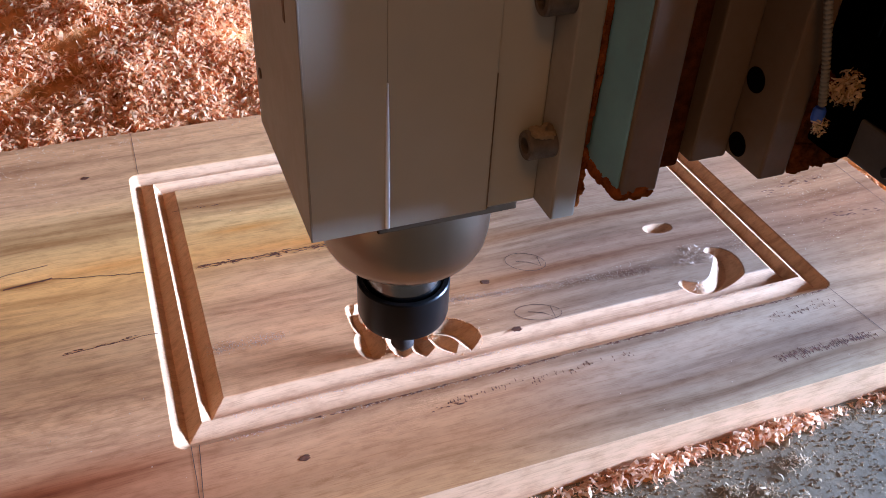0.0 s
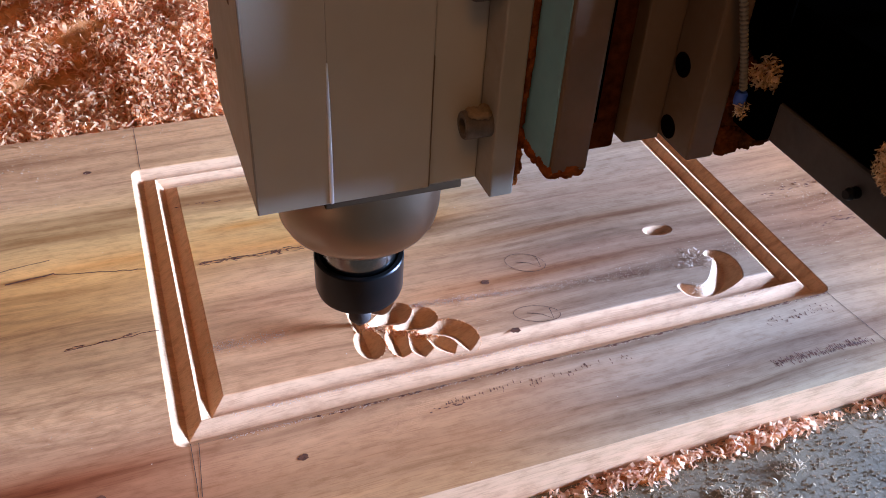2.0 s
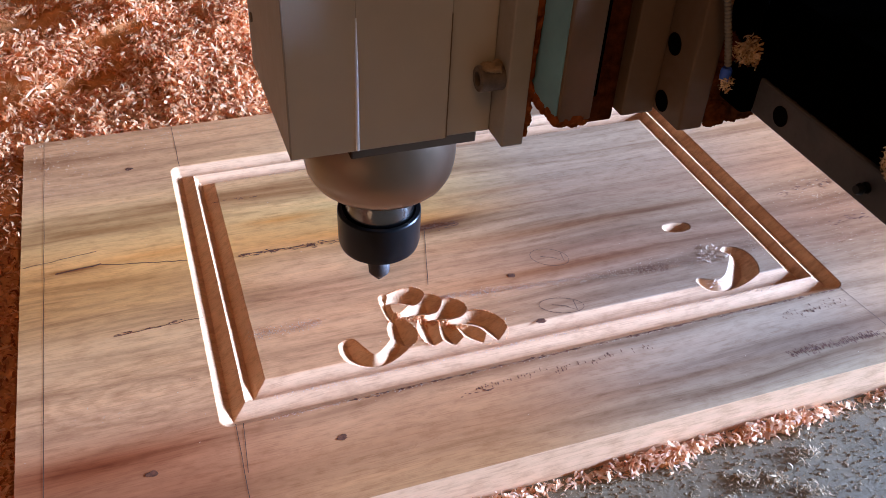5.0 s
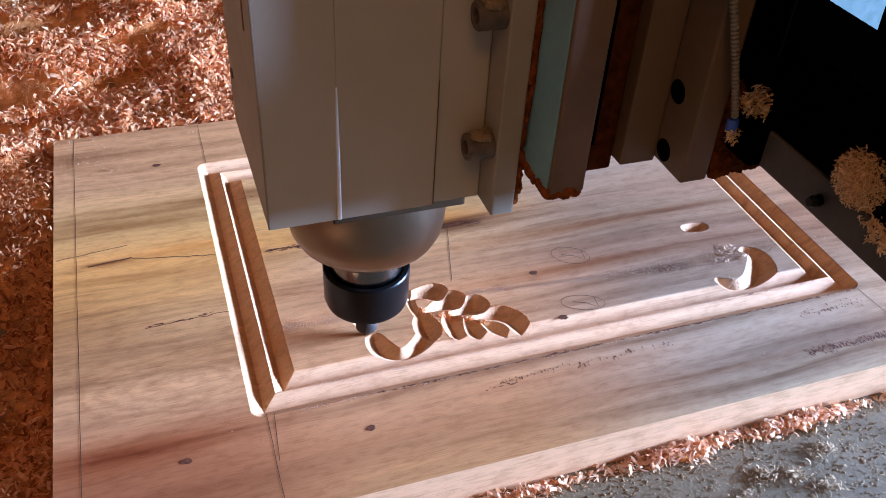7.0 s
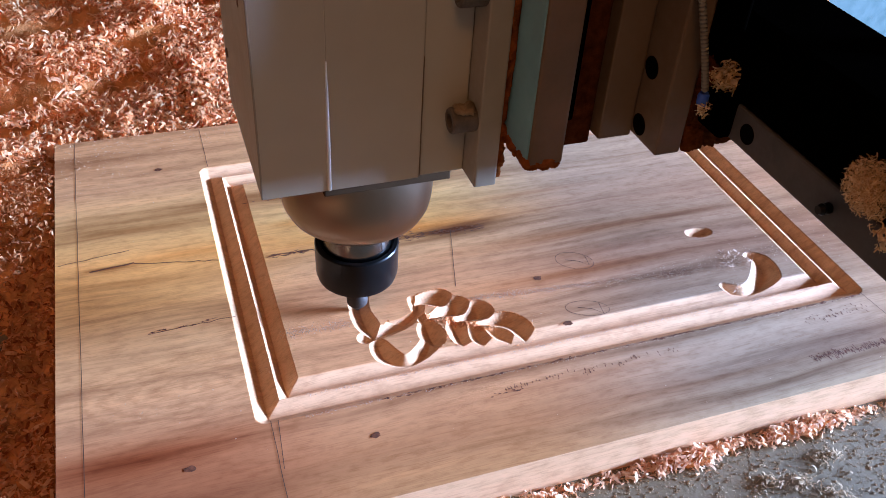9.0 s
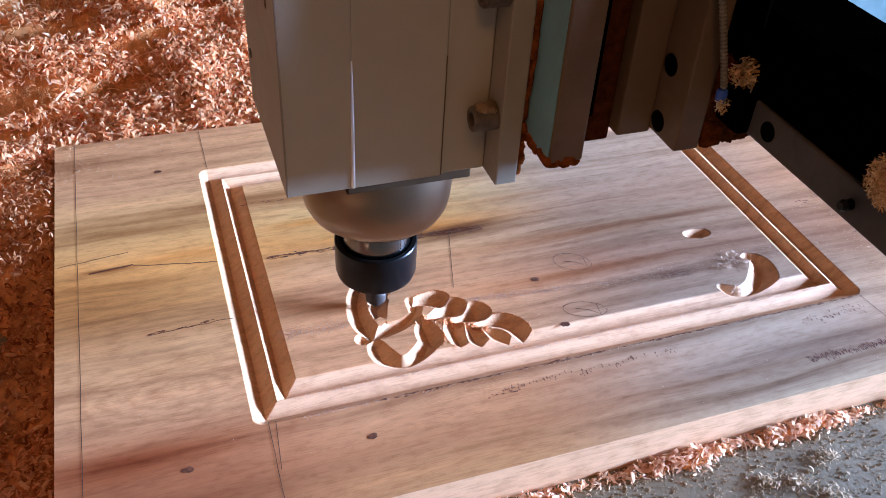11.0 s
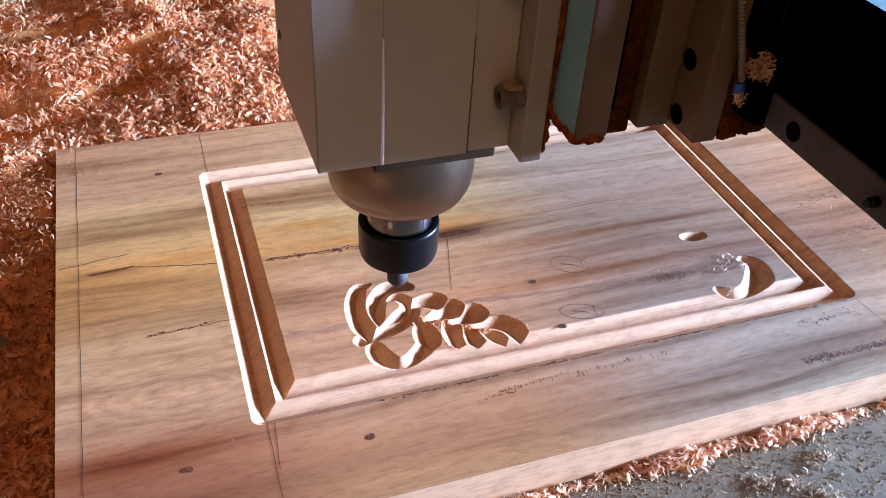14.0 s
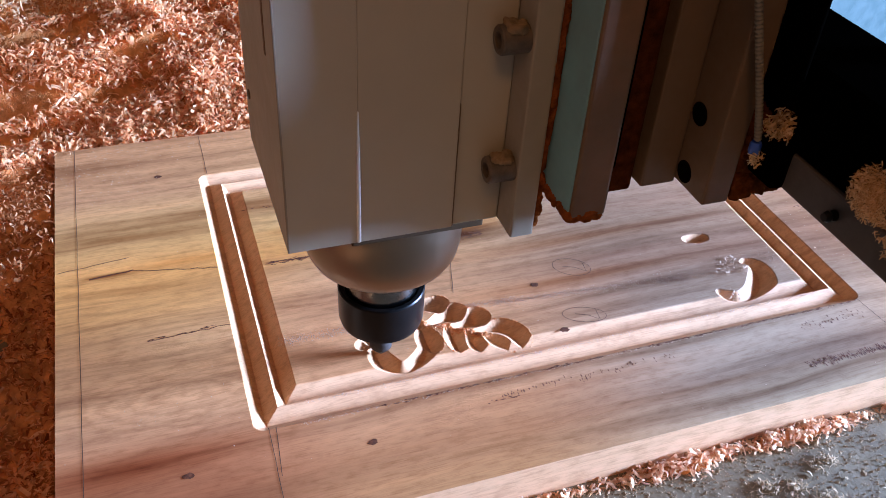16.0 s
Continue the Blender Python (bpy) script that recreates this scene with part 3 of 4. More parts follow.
def build_shavings():
    rng = np.random.default_rng(5)
    gx, gy = np.linspace(-0.34, 0.599, 430), np.linspace(-0.16, 0.80, 430)
    mx, my = np.meshgrid(gx, gy)
    rough = np.random.default_rng(2).normal(size=mx.shape) * 0.0006
    mz = heap_height(mx, my) - 0.0015 + rough
    inside = (mx > X0 - 0.001) & (mx < X1 + 0.001) & (my > Y0 - 0.001) & (my < Y1 - 0.002)
    mz[inside] = TABLE_Z - 0.006
    idx = np.arange(mx.size).reshape(mx.shape)
    quads = np.stack([idx[:-1, :-1].ravel(), idx[:-1, 1:].ravel(), idx[1:, 1:].ravel(), idx[1:, :-1].ravel()], 1)
    bed = tagged(sheet("sawdust", np.stack([mx.ravel(), my.ravel(), mz.ravel()], 1), quads, HEAP), "bed of reddish sawdust heaped round the board", "sawdust", kind="stuff")
    bed.data.polygons.foreach_set("use_smooth", [True] * len(bed.data.polygons))

    table = np.random.default_rng(8).random((40, 40))

    def patchy(x, y, cell):
        """Smooth noise from 0 to 1."""
        u, w = (x + 2) / cell, (y + 2) / cell
        i, j = np.floor(u).astype(int), np.floor(w).astype(int)
        a, b = u - i, w - j
        a, b = a * a * (3 - 2 * a), b * b * (3 - 2 * b)

        def g(p, q):
            return table[p % 40, q % 40]
        return (g(i, j) * (1 - a) + g(i + 1, j) * a) * (1 - b) + (g(i, j + 1) * (1 - a) + g(i + 1, j + 1) * a) * b

    def on_heap(x, y, lift=0.0022):
        return np.stack([x, y, heap_height(x, y) + lift * rng.random(len(x))], 1)

    def back(n, older=False):
        x = rng.uniform(-0.26, 0.48, n)
        y = 0.266 + 0.40 * rng.random(n) ** 1.3
        drift = 0.6 * patchy(x * 0.8, y, 0.055) + 0.4 * patchy(x, y, 0.021)
        keep = rng.random(n) < np.clip((drift - 0.22) * 6, 0.25, 1) * np.where(x > -0.06, 1, 0.6) * (1 - 0.97 * np.clip(1.6 * hollows(x, y) + 0.6 * (drift - 0.6), 0, 1))
        keep &= (rng.random(n) < np.clip((y - 0.395 - 0.20 * np.clip(x, 0, 1)) / 0.04, 0, 1)) == older
        x, y, drift = x[keep], y[keep], drift[keep]
        p = on_heap(x, y, 0.005)
        p[:, 2] += 0.012 * np.clip(drift - 0.35, 0, 1)
        return p

    def far(n):
        return back(n, True)

    def left(n):
        return on_heap(rng.uniform(-0.24, X0 - 0.001, n), rng.uniform(-0.15, 0.28, n), 0.0042)

    def right(n):
        return on_heap(rng.uniform(X1 + 0.001, 0.56, n), rng.uniform(-0.06, 0.28, n))

    def front(n):
        x = rng.uniform(-0.06, 0.46, n)
        y = Y0 - 0.0015 - np.abs(rng.normal(0, 0.0055, n)) * (0.6 + 0.7 * np.abs(np.sin(41 * x)))
        return on_heap(x, y, 0.002)

    def near_left(n):
        x, y = rng.uniform(-0.16, X0 - 0.001, n), -0.10 + 0.14 * rng.random(n)
        keep = rng.random(n) < 0.15 + 0.85 * (patchy(x, y, 0.02) > 0.45)
        return on_heap(x[keep], y[keep], 0.004)

    curl = dict(bend=(0.9, 3.6), broad=(0.10, 0.22), twist=0.8, point=0.9, flat=0.2)
    flake = dict(bend=(0.5, 2.6), broad=(0.15, 0.34), twist=1.1, point=0.95, flat=0.5)
    for place, n, size, mat, form, label in (
            (back, 105000, (0.0036, 0.0105), CHIPS, flake, "deep heap of curled pink wood shavings behind the board"),
            (back, 40000, (0.0045, 0.0125), CHIPS, curl, "thin wood curls on the heap behind the board"),
            (far, 90000, (0.0028, 0.0075), FAR_CHIPS, flake, "older dusty tan shavings on top of the heap"),
            (left, 13000, (0.0024, 0.0070), REDDISH_CHIPS, flake, "fine reddish shavings beside the board"),
            (near_left, 2200, (0.003, 0.0085), CHIPS, flake, "orange shavings beside the near end of the board"),
            (right, 3000, (0.003, 0.009), CHIPS, flake, "shavings on the machine bed beyond the board"),
            (front, 3600, (0.0020, 0.0085), FRONT_CHIPS, flake, "curled shavings swept against the front edge of the board")):
        v, f = shavings(n, place, size, rng, **form)
        tagged(sheet("wood_shavings", v, f, mat), label, "wood shavings", kind="stuff")

    def specks(n):
        x, y = rng.uniform(0.04, 0.50, n), Y0 - 0.010 - 0.15 * rng.random(n) ** 1.2
        keep = rng.random(n) < 0.25 + 0.9 * patchy(x, y, 0.012) ** 2
        return np.stack([x, y, np.full(n, TABLE_Z + 0.0006)], 1)[keep]
    def tufts(n):
        c = np.array([(0.250, -0.092), (0.232, -0.086), (0.214, -0.099), (0.272, -0.082), (0.262, -0.102)])[rng.integers(0, 5, n)]
        return np.stack([c[:, 0] + rng.normal(0, 0.0045, n), c[:, 1] + rng.normal(0, 0.0028, n), TABLE_Z + 0.0008 + 0.001 * rng.random(n)], 1)
    v, f = shavings(420, tufts, (0.0015, 0.0050), rng)
    tagged(sheet("sawdust_fibres", v, f, DUST), "small tufts of pale fibres on the grey bed", "sawdust", kind="stuff")
    v, f = shavings(7500, specks, (0.0008, 0.0030), rng)
    tagged(sheet("sawdust_fibres", v, f, DUST), "pale wood fibres strewn over the grey bed", "sawdust", kind="stuff")
    # crumbs on the grey bed in front
    n = 12000
    x, y = rng.uniform(0.0, 0.50, n), Y0 - 0.006 - 0.15 * rng.random(n) ** 1.9
    v, f = crumbs(np.stack([x, y, np.full(n, TABLE_Z + 0.0003)], 1), (0.0002, 0.0009), rng)
    tagged(sheet("sawdust_crumbs", v, f, DUST), "pale sawdust crumbs strewn over the grey bed", "sawdust", kind="stuff")
    # crumbs on the board: a dusty band, rough spots and the torn lip of the mouldings
    spots = []
    n = 2600
    x = rng.uniform(0.125, 0.300, n)
    spots.append(np.stack([x, 0.0535 - (x - 0.139) * 0.09 + rng.normal(0, 0.0013, n), np.zeros(n)], 1))
    spots.append(np.stack([rng.uniform(0.02, 0.062, 500), rng.normal(0.0545, 0.002, 500), np.zeros(500)], 1))
    for cx, cy, sx, sy, n in ((0.293, 0.047, 0.008, 0.005, 260), (0.262, 0.046, 0.012, 0.003, 200), (0.325, 0.045, 0.008, 0.006, 160), (0.40, 0.075, 0.03, 0.012, 420),
                              (-0.06, 0.235, 0.02, 0.02, 260), (0.395, 0.03, 0.03, 0.012, 260), (0.28, 0.021, 0.006, 0.003, 120), (0.13, 0.03, 0.018, 0.006, 110), (0.03, 0.262, 0.03, 0.004, 120), (-0.03, 0.26, 0.03, 0.006, 200)):
        spots.append(np.stack([rng.normal(cx, sx, n), rng.normal(cy, sy, n), np.zeros(n)], 1))
    n = 1500
    spots.append(np.stack([rng.uniform(0.02, 0.345, n), rng.normal(-0.0026, 0.0005, n), np.full(n, -0.0002)], 1))
    spots.append(np.stack([rng.uniform(0.025, 0.33, n), rng.normal(0.0108, 0.0005, n), np.full(n, -0.0010)], 1))
    spots.append(np.stack([rng.uniform(0.02, 0.33, 1800), rng.normal(0.1985, 0.0012, 1800), np.full(1800, -0.0005)], 1))
    spots.append(np.stack([rng.uniform(X0, X1, 120), rng.uniform(Y0, Y1, 120), np.zeros(120)], 1))
    late = [s for _, _, s in LATE]

    def cut_depth(q, strokes):
        d = np.zeros(len(q))
        for s in strokes:
            d = np.maximum(d, stroke_depth(s, q[:, 0] * 1000, q[:, 1] * 1000)[0])
        return d
    fr = np.stack([rng.uniform(0.092, 0.156, 16000), rng.uniform(0.012, 0.072, 16000), np.zeros(16000)], 1)
    here = cut_depth(fr, EARLY + SCROLL)
    around = np.max([cut_depth(fr + np.array([dx, dy, 0]), EARLY + SCROLL) for dx, dy in ((0.0007, 0), (-0.0007, 0), (0, 0.0007), (0, -0.0007))], 0)
    fr = fr[(here < 0.25) & (around > 0.35) & (cut_depth(fr, late) < 0.01)]
    fr[:, 2] = 0.0001
    v, f = crumbs(fr, (0.0002, 0.0007), rng)
    tagged(sheet("wood_fuzz", v, f, CHIPS), "torn wood fibres along the rims of the carving", "wood fibres", kind="stuff")
    spine = np.array([(94, 50), (99, 46.5), (106, 43.5), (112, 40.5), (118, 37), (124, 33.5), (129, 31.5)]) / 1000
    n = 900
    q = rng.random(n) * (len(spine) - 1)
    i = q.astype(int)
    at = spine[i] + (spine[i + 1] - spine[i]) * (q - i)[:, None] + rng.normal(0, 0.0011, (n, 2))
    loose = np.stack([at[:, 0], at[:, 1], np.zeros(n)], 1)
    loose = loose[cut_depth(loose, late) < 0.01]
    loose[:, 2] = -cut_depth(loose, EARLY) / 1000 + 0.0003
    v, f = crumbs(loose, (0.0003, 0.0011), rng)
    tagged(sheet("wood_fuzz", v, f, CHIPS), "orange crumbs left between the carved leaves", "wood fibres", kind="stuff")
    p = np.concatenate(spots)
    deep = frame_depth(p[:, 0] * 1000, p[:, 1] * 1000) / 1000
    for s in EARLY + SCROLL + [s for _, _, s in LATE]:
        deep = np.maximum(deep, stroke_depth(s, p[:, 0] * 1000, p[:, 1] * 1000)[0] / 1000 * 1.0)
    p[:, 2] = -deep + 0.0001
    p = p[deep < 0.0025]
    v, f = crumbs(p, (0.00012, 0.00048), rng)
    tagged(sheet("sawdust_crumbs", v, f, BOARD_DUST), "fine pale sawdust lying on the board", "sawdust", kind="stuff")


def build_debris():
    """Slivers and crumbs that lie on the board."""
    rng = np.random.default_rng(41)

    def strewn(spots):
        def place(n):
            w = np.array([q[4] for q in spots], float)
            c = np.array(spots)[rng.choice(len(spots), n, p=w / w.sum())]
            return np.stack([c[:, 0] + rng.normal(0, 1, n) * c[:, 2], c[:, 1] + rng.normal(0, 1, n) * c[:, 3], np.full(n, 0.0008)], 1)
        return place
    for spots, n, size, label in (
            ([(0.291, 0.046, 0.0035, 0.004, 3), (0.287, 0.041, 0.004, 0.0012, 2), (0.300, 0.041, 0.003, 0.002, 1), (0.282, 0.021, 0.004, 0.002, 2)], 130, (0.0008, 0.0035), "ragged slivers beside the small scroll"),
            ([(-0.065, 0.245, 0.012, 0.012, 3), (-0.080, 0.255, 0.006, 0.012, 2), (-0.03, 0.264, 0.03, 0.004, 2), (0.06, 0.266, 0.03, 0.003, 1)], 150, (0.0010, 0.0030), "small tan crumbs on the back corner of the board"),
            ([(0.405, 0.085, 0.016, 0.006, 3), (0.385, 0.040, 0.02, 0.006, 2), (0.430, 0.15, 0.008, 0.03, 1), (0.40, 0.215, 0.02, 0.02, 1)], 150, (0.0008, 0.0028), "torn fibres on the far end of the board"),
            ([(-0.02, 0.030, 0.02, 0.008, 1), (-0.05, 0.020, 0.012, 0.004, 1), (0.04, 0.054, 0.012, 0.002, 3), (0.155, 0.046, 0.004, 0.002, 1)], 90, (0.0006, 0.0020), "specks of sawdust on the planed face")):
        v, f = shavings(n, strewn(spots), size, rng)
        v[:, 2] = np.clip(v[:, 2], 0.0002, 0.0022)
        tagged(sheet("wood_slivers", v, f, BOARD_DUST if "scroll" in label else SLIVERS), label, "wood slivers", kind="stuff")


build_shavings()
build_debris()


def flat_line(points, width, z=0.00012):
    """A thin drawn line on the board as a strip."""
    bm = bmesh.new()
    pts = [Vector((*p, z)) for p in points]
    prev = None
    for i, p in enumerate(pts):
        d = (pts[min(i + 1, len(pts) - 1)] - pts[max(i - 1, 0)]).normalized()
        s = Vector((-d.y, d.x, 0)) * width / 2 * (1 + 0.25 * math.sin(3.1 * i))
        pair = (bm.verts.new(p - s), bm.verts.new(p + s))
        if prev:
            bm.faces.new((prev[0], pair[0], pair[1], prev[1]))
        prev = pair
    return bm


def wavy(x0, y0, x1, y1, n, amp, seed):
    r = random.Random(seed)
    return [(x0 + (x1 - x0) * k / n + r.uniform(-amp, amp) * 0.5, y0 + (y1 - y0) * k / n + r.uniform(-amp, amp)) for k in range(n + 1)]


def build_marks():
    """Pencil lines, knots and cracks of the board."""
    for pts in (wavy(-0.0785, -0.058, -0.0775, 0.272, 16, 0.0003, 1), wavy(0.004, 0.2215, 0.004, 0.272, 6, 0.0003, 2), wavy(0.005, -0.001, 0.004, -0.058, 6, 0.0003, 3),
                wavy(0.0085, -0.001, 0.006, -0.030, 4, 0.0003, 31), wavy(0.122, 0.067, 0.1365, 0.118, 6, 0.0002, 4), wavy(0.4395, -0.058, 0.4395, 0.272, 16, 0.0003, 5),
                wavy(0.349, -0.001, 0.356, -0.058, 6, 0.0003, 6)):
        part("pencil_line", flat_line(pts, 0.00034), PENCIL, BOARD, "thin dark pencil line")
    for cx, cy, rx, ry, tilt in ((0.198, 0.070, 0.0115, 0.0075, -0.5), (0.187, 0.030, 0.0125, 0.006, -0.3)):
        pts = []
        for k in range(26):
            a = 0.4 + 2 * math.pi * k / 25 * 0.97
            x, y = rx * math.cos(a), ry * math.sin(a)
            pts.append((cx + x * math.cos(tilt) - y * math.sin(tilt), cy + x * math.sin(tilt) + y * math.cos(tilt)))
        part("pencil_mark", flat_line(pts, 0.0003), PENCIL, BOARD, "pencilled oval mark")
        part("pencil_mark", flat_line([(cx - 0.005, cy + 0.002), (cx + 0.002, cy - 0.001), (cx + 0.007, cy - 0.006), (cx + 0.008, cy + 0.002)], 0.0004), PENCIL, BOARD, "pencilled check mark")
    for cx, cy, r in ((-0.027, 0.227, 0.0026), (-0.034, -0.018, 0.0028), (0.050, -0.023, 0.0026), (0.170, 0.061, 0.0028), (0.171, 0.022, 0.0030), (0.044, -0.0235, 0.0045)):
        bm = bmesh.new()
        rnd = random.Random(int(cx * 9000))
        ring = [bm.verts.new((cx + 1.35 * 0.75 * r * rnd.uniform(0.7, 1.15) * math.cos(a), cy + 0.8 * 0.85 * r * rnd.uniform(0.7, 1.15) * math.sin(a), 0.00012)) for a in (2 * math.pi * k / 14 for k in range(14))]
        bm.faces.new(ring)
        if abs(cx - 0.044) > 1e-4:
            part("knot", bm, KNOT, BOARD, "small dark knot")
        else:
            bm.free()
    for pts, wd in ((wavy(-0.072, 0.1325, -0.048, 0.1345, 6, 0.0004, 7), 0.0012), (wavy(-0.048, 0.1335, -0.002, 0.1245, 12, 0.0005, 8), 0.0006),
                    (wavy(-0.0885, 0.142, -0.05, 0.147, 8, 0.0004, 9), 0.0005), (wavy(0.027, 0.121, 0.062, 0.120, 10, 0.0005, 10), 0.0006),
                    (wavy(-0.045, 0.0735, 0.0, 0.0755, 10, 0.0005, 11), 0.0005)):
        part("crack", flat_line(pts, wd), KNOT, BOARD, "fine dark crack along the grain")


build_marks()


def build_tear_out():
    """Torn grain: short dark slivers along the streaks."""
    rnd = random.Random(17)
    for x0, y0, x1, y1, n, spread in ((0.100, 0.1172, 0.158, 0.1160, 150, 0.0017), (0.026, 0.1205, 0.070, 0.1190, 70, 0.0008), (0.066, 0.1192, 0.102, 0.1180, 60, 0.0011), (0.286, -0.0385, 0.348, -0.0395, 210, -0.0013), (0.243, 0.0440, 0.262, 0.0430, 60, -0.0016), (0.300, -0.012, 0.345, -0.012, 40, -0.0020), (0.12, -0.0125, 0.22, -0.0125, 60, -0.0012), (0.02, 0.176, 0.045, 0.176, 12, 0.0006),
                                      (0.11, -0.0155, 0.13, -0.0150, 10, 0.0008), (0.06, -0.0026, 0.348, -0.0026, 150, 0.0003), (0.385, 0.052, 0.43, 0.050, 30, 0.0016),
                                      (0.37, 0.088, 0.42, 0.092, 30, 0.002), (-0.045, 0.0745, -0.01, 0.0762, 14, 0.0007)):
        bm = bmesh.new()
        for _ in range(n):
            f = rnd.random()
            x, y = x0 + (x1 - x0) * f, y0 + (y1 - y0) * f + rnd.gauss(0, abs(spread))
            a, b = (rnd.uniform(0.0006, 0.0026), rnd.uniform(0.0002, 0.0005)) if spread > 0 else (rnd.uniform(0.0002, 0.0005), rnd.uniform(0.0005, 0.0014))
            z = 0.0001 + rnd.random() * 0.00005
            bm.faces.new([bm.verts.new((x - a, y, z)), bm.verts.new((x, y - b, z)), bm.verts.new((x + a, y + b * 0.3, z)), bm.verts.new((x, y + b, z))])
        part("torn_grain", bm, KNOT, BOARD, "patch of dark torn grain")


build_tear_out()

# ---- the wood that the cutter takes out while the clip runs ----


def build_waste():
    """Each piece lies in the board, flush with its face, until the cutter reaches it; then it is thrown on to the heap."""
    rng = np.random.default_rng(11)
    pieces = {}
    thick = FINAL - PRE
    cell = thick[:-1, :-1] + thick[1:, :-1] + thick[:-1, 1:] + thick[1:, 1:]
    for j, i in zip(*np.where(cell > 0.1)):
        block = OWNER[j:j + 2, i:i + 2].ravel()
        k = int(block.max())
        if k < 0:
            continue
        a = float(ALONG[j:j + 2, i:i + 2].ravel()[int(block.argmax())])
        line = LATE[k][2]
        count = max(2, round(sum(math.hypot(q[0] - p[0], q[1] - p[1]) for p, q in zip(line, line[1:])) / 6))
        pieces.setdefault((k, min(count - 1, int(a * count)), count), []).append((j, i))
    rows = []
    for (k, s, count), cells in sorted(pieces.items()):
        t0, t1, _ = LATE[k]
        cut = t0 + (t1 - t0) * (s + 0.3) / count
        used = {}
        verts, faces = [], []
        own = set(cells)

        def vert(j, i, low):
            key = (j, i, low)
            if key not in used:
                used[key] = len(verts)
                verts.append((GX[i] / 1000, GY[j] / 1000, (-FINAL[j, i] - 0.02 if low else -PRE[j, i] + 0.006) / 1000))
            return used[key]

        for j, i in cells:
            c = ((j, i), (j, i + 1), (j + 1, i + 1), (j + 1, i))
            faces.append([vert(*q, 0) for q in c])
            faces.append([vert(*q, 1) for q in c[::-1]])
            for e, nb in enumerate(((j - 1, i), (j, i + 1), (j + 1, i), (j, i - 1))):
                if nb not in own:
                    p, q = c[e], c[(e + 1) % 4]
                    faces.append([vert(*q, 0), vert(*p, 0), vert(*p, 1), vert(*q, 1)])
        verts = np.array(verts)
        centre = verts.mean(0)
        ob = sheet("wood_chip", verts - centre, faces, WOOD, rest=verts)
        tagged(ob, "tan hardwood chip cut out of the carving", "wood chip", "chips from the carving")
        ob.matrix_basis = Matrix.Translation(centre)
        x, y = rng.uniform(-0.08, 0.10), rng.uniform(0.32, 0.42)
        z = float(heap_height(np.array([x]), np.array([y]))[0])
        turn = [rng.uniform(-70, 70) for _ in range(3)]
        rows.append((ob, cut, centre, (x, y, z - 0.001), turn))
    return rows


WASTE = build_waste()

# ---- the router ----


def caked(x0, x1, y0, y1, z0, z1, seed, size=0.0022):
    """Sawdust caked on a metal edge: a lumpy crust."""
    mid = np.array([(x0 + x1) / 2, (y0 + y1) / 2, (z0 + z1) / 2])
    half = np.array([x1 - x0, y1 - y0, z1 - z0]) / 2
    cells = [max(2, int(round(2 * h / 0.0006))) for h in half]
    bm = bmesh.new()
    seen = {}

    def vert(*g):
        if g not in seen:
            q = np.array([2 * k / c - 1 for k, c in zip(g, cells)])
            round_off = q / max(1e-6, float(np.abs(q ** 4).sum()) ** 0.25)
            p = mid + half * round_off
            out = Vector(round_off).normalized()
            at = Vector(p) + Vector((seed, 0, 0))
            swell = size * (0.9 * noise.noise(at * 230) + 0.55 * noise.noise(at * 620) + 0.35 * noise.noise(at * 1700))
            seen[g] = bm.verts.new(Vector(p) + out * swell)
        return seen[g]

    for ax in range(3):
        u, w = (ax + 1) % 3, (ax + 2) % 3
        for end in (0, cells[ax]):
            for i in range(cells[u]):
                for j in range(cells[w]):
                    quad = []
                    for di, dj in ((0, 0), (1, 0), (1, 1), (0, 1)):
                        g = [0, 0, 0]
                        g[ax], g[u], g[w] = end, i + di, j + dj
                        quad.append(vert(*g))
                    bm.faces.new(quad if end else quad[::-1])
    for f in bm.faces:
        f.smooth = True
    return bm


def clump(centre, radii, n, size, seed):
    """A loose ball of curled shavings."""
    rng = np.random.default_rng(seed)

    def place(k):
        d = rng.normal(size=(k, 3))
        d /= np.linalg.norm(d, axis=1)[:, None]
        return np.array(centre) + d * np.array(radii) * (rng.random(k) ** 0.4)[:, None]
    return shavings(n, place, size, rng)


def hex_socket_bolt(y, z, parent):
    turn = Matrix.Translation((0.034, y, z)) @ Matrix.Rotation(radians(-90), 4, "Y")
    bolt = part("bolt", lathe([(0, 0), (0.0054, 0), (0.0054, 0.0098), (0.0049, 0.0105), (0.0030, 0.0105), (0.0030, 0.006), (0, 0.006)], 24, turn), BOLT, parent, "dusty socket-head bolt")
    part("socket", lathe([(0, 0.0062), (0.0029, 0.0062), (0.0029, 0.0066), (0, 0.0066)], 6, turn), HOLE, bolt)
    part("sawdust", caked(0.0255, 0.034, y - 0.0045, y + 0.003, z + 0.0036, z + 0.0066, 3, 0.0015), BOLT_DUST, bolt, "pale dust lying on the bolt head")


